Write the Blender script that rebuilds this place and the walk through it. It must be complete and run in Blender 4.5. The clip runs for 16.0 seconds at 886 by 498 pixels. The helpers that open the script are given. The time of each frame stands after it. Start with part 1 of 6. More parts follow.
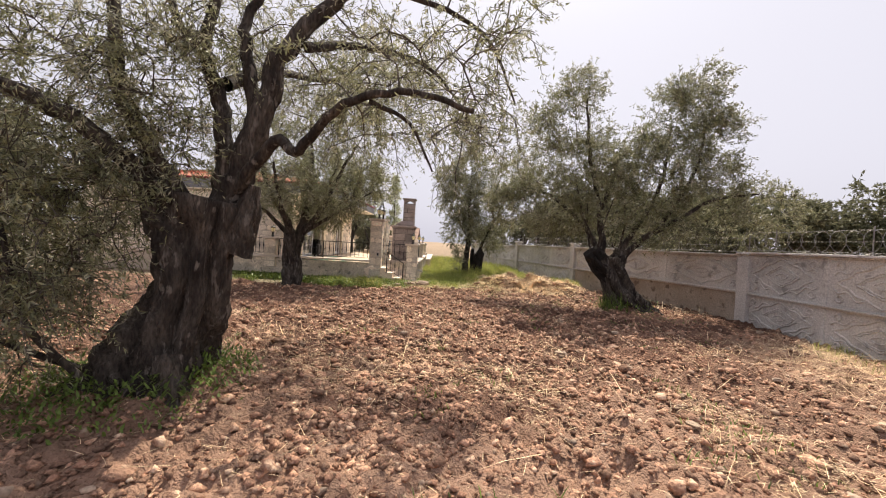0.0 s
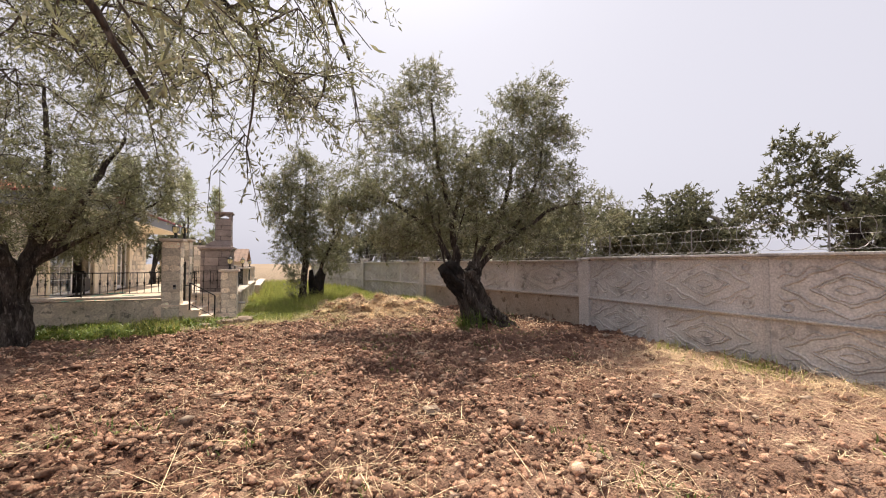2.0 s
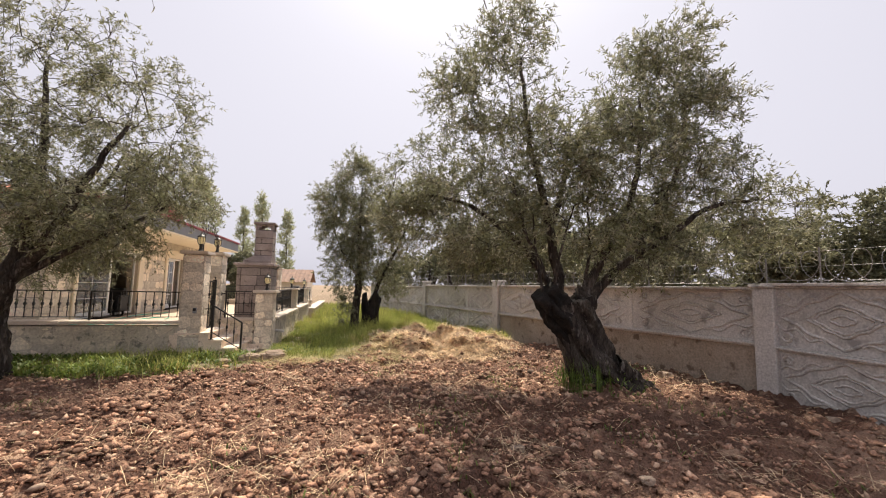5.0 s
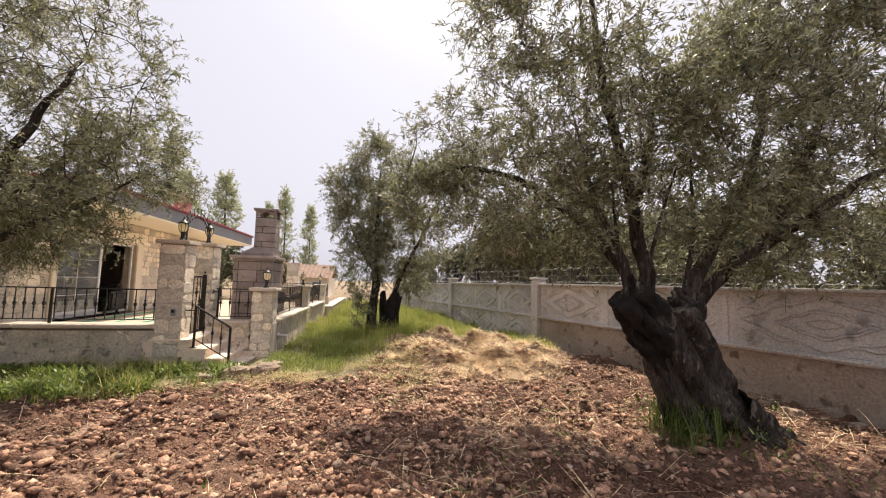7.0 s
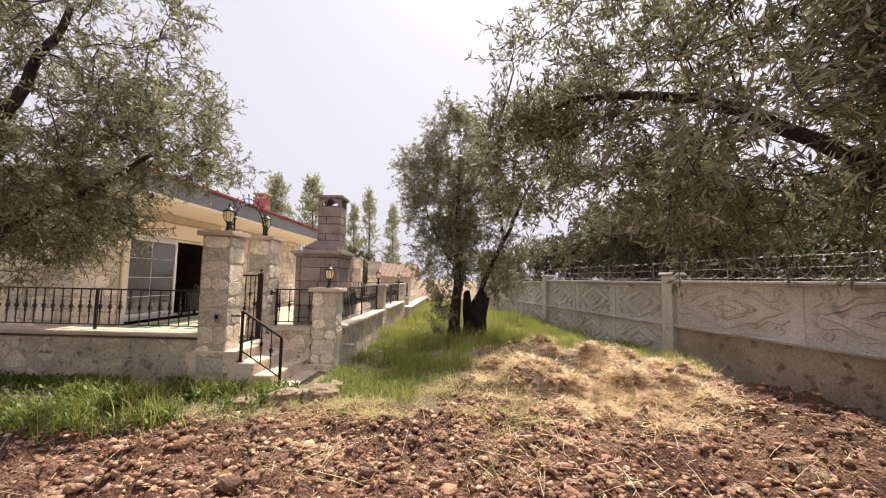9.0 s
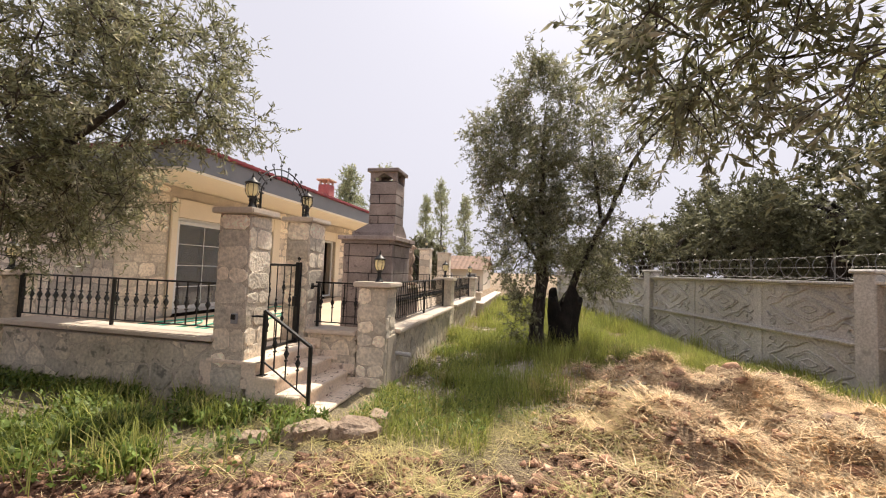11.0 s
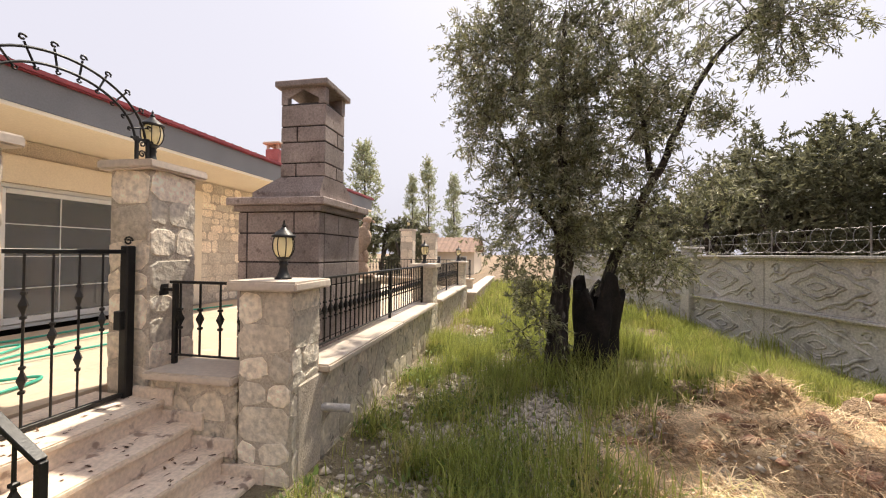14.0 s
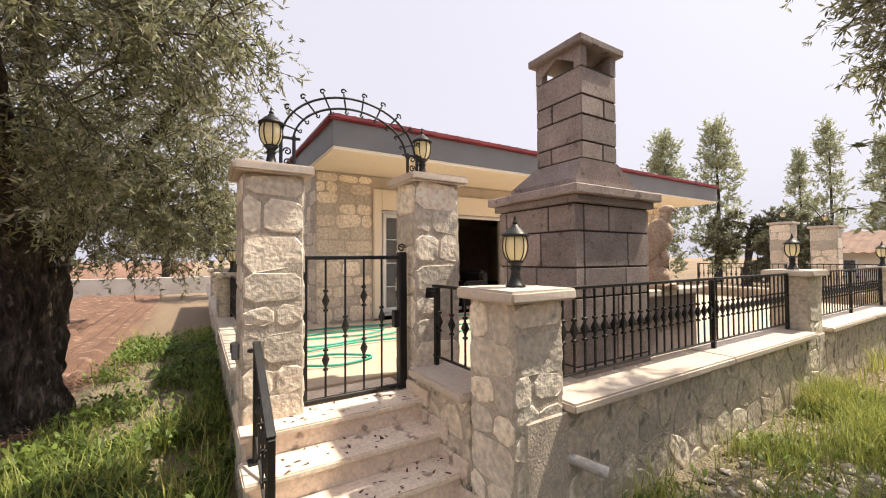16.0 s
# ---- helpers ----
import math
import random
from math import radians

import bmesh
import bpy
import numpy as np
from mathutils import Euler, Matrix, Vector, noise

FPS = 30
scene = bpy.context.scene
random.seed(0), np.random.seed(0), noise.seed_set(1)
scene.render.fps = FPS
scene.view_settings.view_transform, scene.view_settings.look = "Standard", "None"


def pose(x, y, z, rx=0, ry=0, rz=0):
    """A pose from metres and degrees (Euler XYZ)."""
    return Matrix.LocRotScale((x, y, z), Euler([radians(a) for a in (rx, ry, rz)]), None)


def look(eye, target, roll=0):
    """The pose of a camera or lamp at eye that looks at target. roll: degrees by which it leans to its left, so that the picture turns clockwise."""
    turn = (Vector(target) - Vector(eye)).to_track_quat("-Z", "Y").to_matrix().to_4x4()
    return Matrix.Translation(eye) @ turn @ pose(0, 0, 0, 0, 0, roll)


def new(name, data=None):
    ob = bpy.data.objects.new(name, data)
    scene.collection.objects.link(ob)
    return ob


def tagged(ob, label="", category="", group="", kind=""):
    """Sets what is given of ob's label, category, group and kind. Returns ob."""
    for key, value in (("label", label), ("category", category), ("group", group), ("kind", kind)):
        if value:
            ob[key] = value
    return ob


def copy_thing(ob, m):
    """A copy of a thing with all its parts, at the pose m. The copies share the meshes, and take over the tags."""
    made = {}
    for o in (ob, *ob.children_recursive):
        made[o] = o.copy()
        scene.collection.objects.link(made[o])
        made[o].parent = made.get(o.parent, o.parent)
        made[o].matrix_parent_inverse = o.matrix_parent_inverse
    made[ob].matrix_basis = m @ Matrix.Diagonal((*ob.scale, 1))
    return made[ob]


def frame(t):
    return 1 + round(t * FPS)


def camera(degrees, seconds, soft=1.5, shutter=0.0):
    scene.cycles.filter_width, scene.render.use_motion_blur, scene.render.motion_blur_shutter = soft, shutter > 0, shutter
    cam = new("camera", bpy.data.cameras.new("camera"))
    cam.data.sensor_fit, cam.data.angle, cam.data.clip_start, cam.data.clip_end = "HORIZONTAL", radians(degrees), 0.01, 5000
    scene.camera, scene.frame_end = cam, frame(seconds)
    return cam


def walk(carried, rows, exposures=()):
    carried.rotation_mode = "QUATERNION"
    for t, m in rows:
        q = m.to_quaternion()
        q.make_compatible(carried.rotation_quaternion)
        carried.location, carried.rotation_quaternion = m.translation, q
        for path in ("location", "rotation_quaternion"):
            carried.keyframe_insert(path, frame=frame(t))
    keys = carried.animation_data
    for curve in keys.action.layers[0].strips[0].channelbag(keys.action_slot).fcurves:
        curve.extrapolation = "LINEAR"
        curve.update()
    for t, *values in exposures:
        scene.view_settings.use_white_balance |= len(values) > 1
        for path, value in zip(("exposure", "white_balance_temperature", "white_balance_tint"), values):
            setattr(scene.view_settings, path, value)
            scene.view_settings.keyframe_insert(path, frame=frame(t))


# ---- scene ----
cam = camera(96.7, 16.0, soft=1.1)
METRES, EYE, TILT, LEAN, TURN = 13.9, 1.5, 0.0, 0.0, -0.5
ROWS = [
    (0.0, 0.0, 0.0, 0.0, 0.06, -0.99, -3.24),
    (0.5, 0.0094, 0.0338, -0.0033, -7.59, -0.05, -3.74),
    (1.0, 0.0118, 0.0628, 0.0018, -13.94, -1.09, -3.15),
    (1.5, 0.015, 0.0901, 0.0011, -20.7, -0.22, -1.18),
    (2.0, 0.0222, 0.1229, 0.0031, -22.13, 2.03, 0.13),
    (2.5, 0.0303, 0.1595, 0.0019, -21.33, 2.9, 1.04),
    (3.0, 0.0384, 0.1897, 0.0025, -19.66, 3.66, 1.43),
    (3.5, 0.0472, 0.2228, 0.0037, -17.75, 4.73, 1.12),
    (4.0, 0.0539, 0.2554, 0.0025, -15.99, 5.69, 0.12),
    (6.5, 0.0777, 0.4219, 0.0016, -10.43, 4.86, -1.27),
    (7.0, 0.0822, 0.4515, 0.0046, -9.58, 4.92, -1.52),
    (7.5, 0.0852, 0.4868, 0.0032, -6.53, 5.06, -1.67),
    (8.0, 0.0836, 0.5216, 0.0028, -2.49, 4.68, -1.47),
    (10.5, 0.0812, 0.6916, 0.0046, 8.6, 3.87, -1.65),
    (11.0, 0.0685, 0.7179, 0.0041, 12.8, 3.11, -2.04),
    (11.5, 0.0584, 0.7516, 0.0019, 16.59, 3.17, -2.0),
    (12.0, 0.0482, 0.7805, 0.0017, 17.81, 3.82, -1.8),
    (12.5, 0.0393, 0.8136, 0.006, 15.94, 4.1, -1.64),
    (13.0, 0.0394, 0.8482, 0.006, 13.01, 2.76, -1.23),
    (13.5, 0.0391, 0.8794, 0.0043, 11.62, 1.07, -0.78),
    (14.0, 0.0428, 0.9053, 0.0047, 11.42, 0.7, -0.63),
    (14.5, 0.0507, 0.9345, 0.0044, 13.56, 1.05, -0.45),
    (15.0, 0.0493, 0.9593, 0.0025, 20.04, 0.33, 0.53),
    (15.5, 0.0457, 0.9707, 0.0025, 41.27, 1.37, 1.05),
    (16.0, 0.0502, 0.9779, 0.0029, 58.69, 1.44, 0.37),
]
walk(cam, [(t, pose(0, 0, EYE, TILT, LEAN, TURN) @ pose(METRES * x, METRES * y, METRES * z, 90 + pitch, roll, yaw)) for t, x, y, z, yaw, pitch, roll in ROWS],
     exposures=[(0.0, 0.46), (2.5, 0.4), (4.5, 0.4), (7.0, 0.5), (9.0, 0.5), (11.0, 0.45), (13.0, 0.5), (14.5, 0.58), (16.0, 0.6)])

# ---- light: hazy noon sky and one sun, high and ahead of the walker ----
SUN_ELEV, SUN_AZ = 60.0, 15.0    # azimuth in degrees from +y towards +x
world = bpy.data.worlds.new("sky")
scene.world = world
world.use_nodes = True
wn, wl = world.node_tree.nodes, world.node_tree.links
sky = wn.new("ShaderNodeTexSky")
sky.sky_type, sky.sun_disc = "NISHITA", False
sky.sun_elevation, sky.sun_rotation = radians(SUN_ELEV), radians(SUN_AZ)
sky.air_density, sky.dust_density, sky.ozone_density = 1.0, 6.0, 1.0
haze = wn.new("ShaderNodeHueSaturation")
haze.inputs["Saturation"].default_value = 0.22
wl.new(sky.outputs[0], haze.inputs["Color"])
veil = wn.new("ShaderNodeMix")
veil.data_type = "RGBA"
veil.inputs["Factor"].default_value = 0.75
veil.inputs["B"].default_value = (7.2, 7.0, 7.95, 1)
wl.new(haze.outputs[0], veil.inputs["A"])
wl.new(veil.outputs["Result"], wn["Background"].inputs["Color"])
wn["Background"].inputs["Strength"].default_value = 0.09
sun_data = bpy.data.lights.new("sun", "SUN")
sun_data.energy, sun_data.angle, sun_data.color = 5.0, radians(0.8), (1.0, 0.89, 0.73)
sun = new("sun", sun_data)
_e, _a = radians(SUN_ELEV), radians(SUN_AZ)
SUN_DIR = Vector((math.sin(_a) * math.cos(_e), math.cos(_a) * math.cos(_e), math.sin(_e)))
sun.matrix_world = look((0, 0, 40), Vector((0, 0, 40)) - SUN_DIR)

# ---- materials ----
def surf(name, c1, c2, scale=3.0, fine=40.0, rough=0.85, bump=0.3, metal=0.0, c3=None, c3_at=0.62, vary=0.0, island=False, trans=0.0, dist=0.01, spec=0.3, grain=0.25, stretch=None):
    """A surface with two tones at a coarse scale, a fine grain, optional stains and a shift from piece to piece."""
    m = bpy.data.materials.new(name)
    m.use_nodes = True
    n, l = m.node_tree.nodes, m.node_tree.links
    b = n["Principled BSDF"]
    geo = n.new("ShaderNodeNewGeometry")
    where = geo.outputs["Position"]
    if stretch:
        vm = n.new("ShaderNodeVectorMath")
        vm.operation = "MULTIPLY"
        vm.inputs[1].default_value = stretch
        l.new(where, vm.inputs[0])
        where = vm.outputs[0]
    def nz(s, detail=4.0):
        t = n.new("ShaderNodeTexNoise")
        t.inputs["Scale"].default_value, t.inputs["Detail"].default_value = s, detail
        l.new(where, t.inputs["Vector"])
        return t.outputs["Fac"]
    def mixed(fac, a, bb, mode="MIX"):
        x = n.new("ShaderNodeMix")
        x.data_type, x.blend_type = "RGBA", mode
        for key, v in (("Factor", fac), ("A", a), ("B", bb)):
            if isinstance(v, tuple):
                x.inputs[key].default_value = (*v, 1)
            elif isinstance(v, (int, float)):
                x.inputs[key].default_value = v
            else:
                l.new(v, x.inputs[key])
        return x.outputs["Result"]
    def ramp(src, lo, hi, a=0.0, bb=1.0):
        r = n.new("ShaderNodeMapRange")
        for key, v in (("From Min", lo), ("From Max", hi), ("To Min", a), ("To Max", bb)):
            r.inputs[key].default_value = v
        l.new(src, r.inputs["Value"])
        return r.outputs["Result"]
    col = mixed(ramp(nz(scale), 0.35, 0.65), c1, c2)
    f = nz(fine, 6.0)
    col = mixed(1.0, col, mixed(ramp(f, 0.3, 0.7), (1 - grain,) * 3, (1 + grain,) * 3), "MULTIPLY")
    if c3:
        col = mixed(ramp(nz(scale * 2.7 + 0.3, 8.0), c3_at, c3_at + 0.08), col, c3)
    if vary:
        if island:
            rnd = geo.outputs["Random Per Island"]
        else:
            rnd = n.new("ShaderNodeObjectInfo").outputs["Random"]
        col = mixed(1.0, col, mixed(rnd, (1 - vary,) * 3, (1 + vary * 0.9, 1 + vary * 0.8, 1 + vary * 0.7)), "MULTIPLY")
    l.new(col, b.inputs["Base Color"])
    l.new(ramp(f, 0.2, 0.8, max(rough - 0.1, 0.03), min(rough + 0.1, 1)), b.inputs["Roughness"])
    b.inputs["Metallic"].default_value = metal
    b.inputs["Specular IOR Level"].default_value = spec
    if bump:
        bp = n.new("ShaderNodeBump")
        bp.inputs["Strength"].default_value, bp.inputs["Distance"].default_value = bump, dist
        l.new(f, bp.inputs["Height"])
        l.new(bp.outputs[0], b.inputs["Normal"])
    if trans:
        tr, mx = n.new("ShaderNodeBsdfTranslucent"), n.new("ShaderNodeMixShader")
        l.new(col, tr.inputs["Color"])
        mx.inputs[0].default_value = trans
        l.new(b.outputs[0], mx.inputs[1]); l.new(tr.outputs[0], mx.inputs[2])
        l.new(mx.outputs[0], n["Material Output"].inputs["Surface"])
    return m

M_STONE = surf("limestone", (0.82, 0.745, 0.63), (0.66, 0.58, 0.48), 2.2, 26, 0.9, 0.7, c3=(0.42, 0.38, 0.33), c3_at=0.64, vary=0.3, dist=0.02)
M_RUBBLE = surf("rubble_stone", (0.68, 0.61, 0.5), (0.53, 0.47, 0.38), 3.0, 22, 0.92, 0.7, c3=(0.27, 0.25, 0.21), c3_at=0.58, vary=0.28, dist=0.02)
M_MORTAR = surf("mortar", (0.57, 0.495, 0.405), (0.48, 0.415, 0.34), 4, 60, 0.95, 0.6, c3=(0.44, 0.39, 0.32), dist=0.012)
M_COPING = surf("cream_marble_slab", (0.63, 0.545, 0.465), (0.56, 0.475, 0.4), 1.5, 30, 0.6, 0.12, c3=(0.5, 0.43, 0.36), c3_at=0.66, spec=0.4, grain=0.1)
M_TREAD = surf("step_marble", (0.82, 0.69, 0.56), (0.72, 0.59, 0.48), 3, 40, 0.7, 0.2, c3=(0.36, 0.27, 0.22), c3_at=0.6, grain=0.15)
M_PATIO = surf("patio_tiles", (0.56, 0.455, 0.345), (0.5, 0.405, 0.305), 1.2, 25, 0.6, 0.1, c3=(0.58, 0.5, 0.4), grain=0.1, vary=0.05)
M_BLOCK = surf("grey_andesite", (0.37, 0.31, 0.29), (0.27, 0.225, 0.21), 4.0, 70, 0.85, 0.5, c3=(0.17, 0.135, 0.125), c3_at=0.62, vary=0.2, dist=0.006)
M_BLOCKJOINT = surf("dark_joint", (0.075, 0.062, 0.06), (0.055, 0.046, 0.045), 5, 60, 0.95, 0.3)
M_PLASTER = surf("cream_plaster", (0.86, 0.77, 0.62), (0.81, 0.715, 0.57), 1.0, 50, 0.85, 0.15, grain=0.06)
M_FASCIA = surf("grey_fascia", (0.25, 0.255, 0.27), (0.21, 0.215, 0.23), 1.2, 50, 0.6, 0.1, grain=0.08)
M_RED = surf("dark_red_edge", (0.28, 0.05, 0.06), (0.2, 0.035, 0.045), 3, 50, 0.5, 0.1, grain=0.1)
M_TILE = surf("clay_roof_tile", (0.42, 0.17, 0.11), (0.32, 0.12, 0.08), 3, 40, 0.8, 0.3, vary=0.2)
M_IRON = surf("black_iron", (0.012, 0.012, 0.013), (0.02, 0.019, 0.018), 8, 80, 0.45, 0.15, metal=0.3, grain=0.2, spec=0.5)
M_EARTHY = surf("earth_stained_concrete", (0.38, 0.32, 0.26), (0.28, 0.225, 0.175), 1.5, 30, 0.95, 0.5, c3=(0.16, 0.12, 0.09), c3_at=0.58, dist=0.01)
M_CONC = surf("cast_concrete", (0.6, 0.575, 0.55), (0.47, 0.448, 0.425), 1.3, 35, 0.92, 0.35, c3=(0.33, 0.31, 0.295), c3_at=0.6, vary=0.08, dist=0.006)
M_BARK = surf("olive_bark", (0.09, 0.075, 0.062), (0.024, 0.019, 0.016), 7, 46, 0.95, 1.0, c3=(0.17, 0.148, 0.128), c3_at=0.58, dist=0.04, grain=0.55, stretch=(1, 1, 0.3))
M_CHAR = surf("charred_wood", (0.01, 0.009, 0.008), (0.026, 0.021, 0.018), 6, 40, 0.95, 0.9, dist=0.02, grain=0.4)
M_TWIG = surf("olive_twig", (0.12, 0.1, 0.08), (0.07, 0.06, 0.05), 9, 40, 0.9, 0.4)
M_LEAF = surf("olive_leaf", (0.21, 0.222, 0.115), (0.28, 0.287, 0.17), 1.6, 30, 0.38, 0.0, c3=(0.42, 0.42, 0.31), c3_at=0.52, vary=0.5, island=True, trans=0.42, grain=0.15, spec=0.4)
M_FARLEAF = surf("far_leaf", (0.135, 0.14, 0.082), (0.195, 0.198, 0.125), 0.8, 12, 0.5, 0.0, vary=0.45, island=True, trans=0.42, grain=0.2)
# Pale green leaf, paled further: distance haze put into the colour.
M_POPLAR_HAZE = surf("hazed_poplar_leaf", (0.42, 0.46, 0.3), (0.5, 0.53, 0.36), 0.8, 12, 0.55, 0.0, vary=0.4, island=True, trans=0.35)
M_GRASS = surf("grass_blade", (0.41, 0.435, 0.12), (0.29, 0.335, 0.085), 0.9, 10, 0.55, 0.0, c3=(0.52, 0.47, 0.19), c3_at=0.57, vary=0.4, island=True, trans=0.4, grain=0.2)
M_WEED = surf("weed_leaf", (0.17, 0.24, 0.05), (0.1, 0.15, 0.035), 1.5, 14, 0.5, 0.0, vary=0.4, island=True, trans=0.35)
M_STRAW = surf("dry_straw", (0.86, 0.69, 0.46), (0.74, 0.57, 0.37), 1.4, 14, 0.7, 0.0, c3=(0.32, 0.22, 0.13), c3_at=0.54, vary=0.5, island=True, trans=0.2)
# Paler than the soil sheet: sunlit clod tops put into the colour.
M_CLOD = surf("soil_clod_lit", (0.43, 0.265, 0.185), (0.26, 0.148, 0.101), 2.5, 45, 0.97, 0.9, c3=(0.62, 0.45, 0.33), c3_at=0.57, vary=0.55, island=True, dist=0.02, grain=0.4)
M_PEBBLE = surf("pale_pebble", (0.6, 0.54, 0.46), (0.45, 0.4, 0.335), 4, 40, 0.9, 0.4, vary=0.35, island=True)
M_WIRE = surf("galvanised_wire", (0.3, 0.29, 0.28), (0.22, 0.21, 0.2), 6, 50, 0.45, 0.0, metal=0.7)
M_WHITE = surf("white_pvc", (0.8, 0.8, 0.79), (0.76, 0.76, 0.75), 2, 40, 0.4, 0.0, grain=0.04)
# Near-black colour stands in for the shade of the unlit rooms.
M_ROOMSHADE = surf("room_shade_black", (0.03, 0.026, 0.024), (0.022, 0.02, 0.018), 2, 20, 0.9, 0.0)
M_STATUE = surf("cast_stone", (0.55, 0.42, 0.32), (0.46, 0.34, 0.26), 5, 50, 0.9, 0.5)
M_HOSE = surf("green_hose", (0.08, 0.44, 0.32), (0.05, 0.33, 0.24), 3, 40, 0.4, 0.0, grain=0.08)
M_PIPE = surf("grey_pvc_pipe", (0.5, 0.47, 0.44), (0.42, 0.39, 0.36), 5, 40, 0.5, 0.1)
M_GLOW = surf("opal_lamp_glass", (0.85, 0.8, 0.62), (0.8, 0.74, 0.56), 3, 30, 0.35, 0.0, trans=0.5, grain=0.04)

def glass_mat(name, tint, rough=0.03):
    m = bpy.data.materials.new(name)
    m.use_nodes = True
    b = m.node_tree.nodes["Principled BSDF"]
    b.inputs["Base Color"].default_value = (*tint, 1)
    b.inputs["Roughness"].default_value = rough
    b.inputs["Transmission Weight"].default_value = 1.0
    b.inputs["IOR"].default_value = 1.45
    return m
# Greyed and part opaque: reflected sky and trees put into the glass colour.
M_GLASS = glass_mat("window_glass", (0.34, 0.36, 0.38))
M_GLASS.node_tree.nodes["Principled BSDF"].inputs["Transmission Weight"].default_value = 0.65
M_CLEAR = glass_mat("lamp_glass", (0.95, 0.95, 0.92), 0.08)

# ---- mesh helpers ----
def mesh_of(name, verts, faces, mat, smooth=False):
    me = bpy.data.meshes.new(name)
    me.from_pydata([tuple(v) for v in verts], [], [tuple(f) for f in faces])
    me.materials.append(mat)
    if smooth:
        me.polygons.foreach_set("use_smooth", [True] * len(me.polygons))
    me.update()
    return me

def mesh_np(name, v, f, mat, smooth=False):
    """A mesh of triangles or quads from arrays."""
    me = bpy.data.meshes.new(name)
    v, f = np.asarray(v, dtype=np.float32), np.asarray(f, dtype=np.int32)
    k = f.shape[1]
    me.vertices.add(len(v)); me.vertices.foreach_set("co", v.ravel())
    me.loops.add(f.size); me.loops.foreach_set("vertex_index", f.ravel())
    me.polygons.add(len(f)); me.polygons.foreach_set("loop_start", np.arange(0, f.size, k, dtype=np.int32))
    if smooth:
        me.polygons.foreach_set("use_smooth", np.ones(len(f), dtype=bool))
    me.update(calc_edges=True)
    me.materials.append(mat)
    return me

def thing(name, label="", category="", group="", kind="", me=None):
    return tagged(new(name, me), label, category, group, kind)

def part(name, me, parent, label="", m=None):
    """One mesh object under a thing or a part."""
    if isinstance(me, bmesh.types.BMesh):
        raise TypeError(name)
    ob = new(name, me)
    ob.parent = parent
    if m is not None:
        ob.matrix_basis = m
    if label:
        ob["label"] = label
    return ob

def bm_mesh(name, bm, mat, smooth=False):
    me = bpy.data.meshes.new(name)
    bm.normal_update()
    bm.to_mesh(me)
    bm.free()
    me.materials.append(mat)
    if smooth:
        me.polygons.foreach_set("use_smooth", [True] * len(me.polygons))
    return me

def slab(name, lo, hi, mat, bevel=0.0, jitter=0.0, seed=0, seg=1):
    """A box between two corners with bevelled, slightly uneven edges."""
    bm = bmesh.new()
    bmesh.ops.create_cube(bm, size=1)
    for v in bm.verts:
        v.co = Vector([lo[i] + (v.co[i] + 0.5) * (hi[i] - lo[i]) for i in range(3)])
    if bevel:
        bmesh.ops.bevel(bm, geom=bm.edges[:], offset=bevel, segments=seg, affect="EDGES", clamp_overlap=True)
    if jitter:
        r = random.Random(seed)
        for v in bm.verts:
            v.co += Vector([r.uniform(-jitter, jitter) for _ in range(3)])
    return bm_mesh(name, bm, mat)

def tube_arrays(paths, sides=6):
    """Vertices and quads of tubes along paths: each path is a list of (point, radius)."""
    V, F, off = [], [], 0
    for path in paths:
        P = np.array([p for p, _ in path], dtype=float)
        R = np.array([r for _, r in path], dtype=float)
        T = np.gradient(P, axis=0)
        T /= np.linalg.norm(T, axis=1)[:, None] + 1e-9
        ref = np.array([0, 0, 1.0]) if abs(T[:, 2]).mean() < 0.8 else np.array([1.0, 0, 0])
        U = np.cross(T, ref); U /= np.linalg.norm(U, axis=1)[:, None] + 1e-9
        W = np.cross(T, U)
        a = np.linspace(0, 2 * np.pi, sides, endpoint=False)
        ring = P[:, None] + R[:, None, None] * (np.cos(a)[None, :, None] * U[:, None] + np.sin(a)[None, :, None] * W[:, None])
        V.append(ring.reshape(-1, 3))
        n = len(P)
        i, j = np.meshgrid(np.arange(n - 1), np.arange(sides), indexing="ij")
        q = np.stack([i * sides + j, i * sides + (j + 1) % sides, (i + 1) * sides + (j + 1) % sides, (i + 1) * sides + j], -1).reshape(-1, 4)
        F.append(q + off)
        off += n * sides
    return np.concatenate(V), np.concatenate(F)

def tubes(name, paths, mat, sides=6, smooth=True):
    v, f = tube_arrays(paths, sides)
    return mesh_np(name, v, f, mat, smooth)

def spline(pts, n):
    """Points of a smooth curve through control points."""
    P = np.array(pts, dtype=float)
    P = np.vstack([2 * P[0] - P[1], P, 2 * P[-1] - P[-2]])
    out = []
    segs = len(P) - 3
    for t in np.linspace(0, segs - 1e-6, n):
        i, u = int(t), t - int(t)
        a, b, c, d = P[i:i + 4]
        out.append(0.5 * (2 * b + (c - a) * u + (2 * a - 5 * b + 4 * c - d) * u * u + (3 * b - a - 3 * c + d) * u ** 3))
    return np.array(out)

def lathe(name, profile, mat, sides=12, centre=(0, 0, 0), smooth=True):
    """A turned shape from (radius, height) pairs."""
    a = np.linspace(0, 2 * np.pi, sides, endpoint=False)
    V = [(centre[0] + r * math.cos(t), centre[1] + r * math.sin(t), centre[2] + z) for r, z in profile for t in a]
    F = [(i * sides + j, i * sides + (j + 1) % sides, (i + 1) * sides + (j + 1) % sides, (i + 1) * sides + j) for i in range(len(profile) - 1) for j in range(sides)]
    F.append(tuple(range(sides))[::-1]); F.append(tuple((len(profile) - 1) * sides + j for j in range(sides)))
    return mesh_of(name, V, F, mat, smooth)

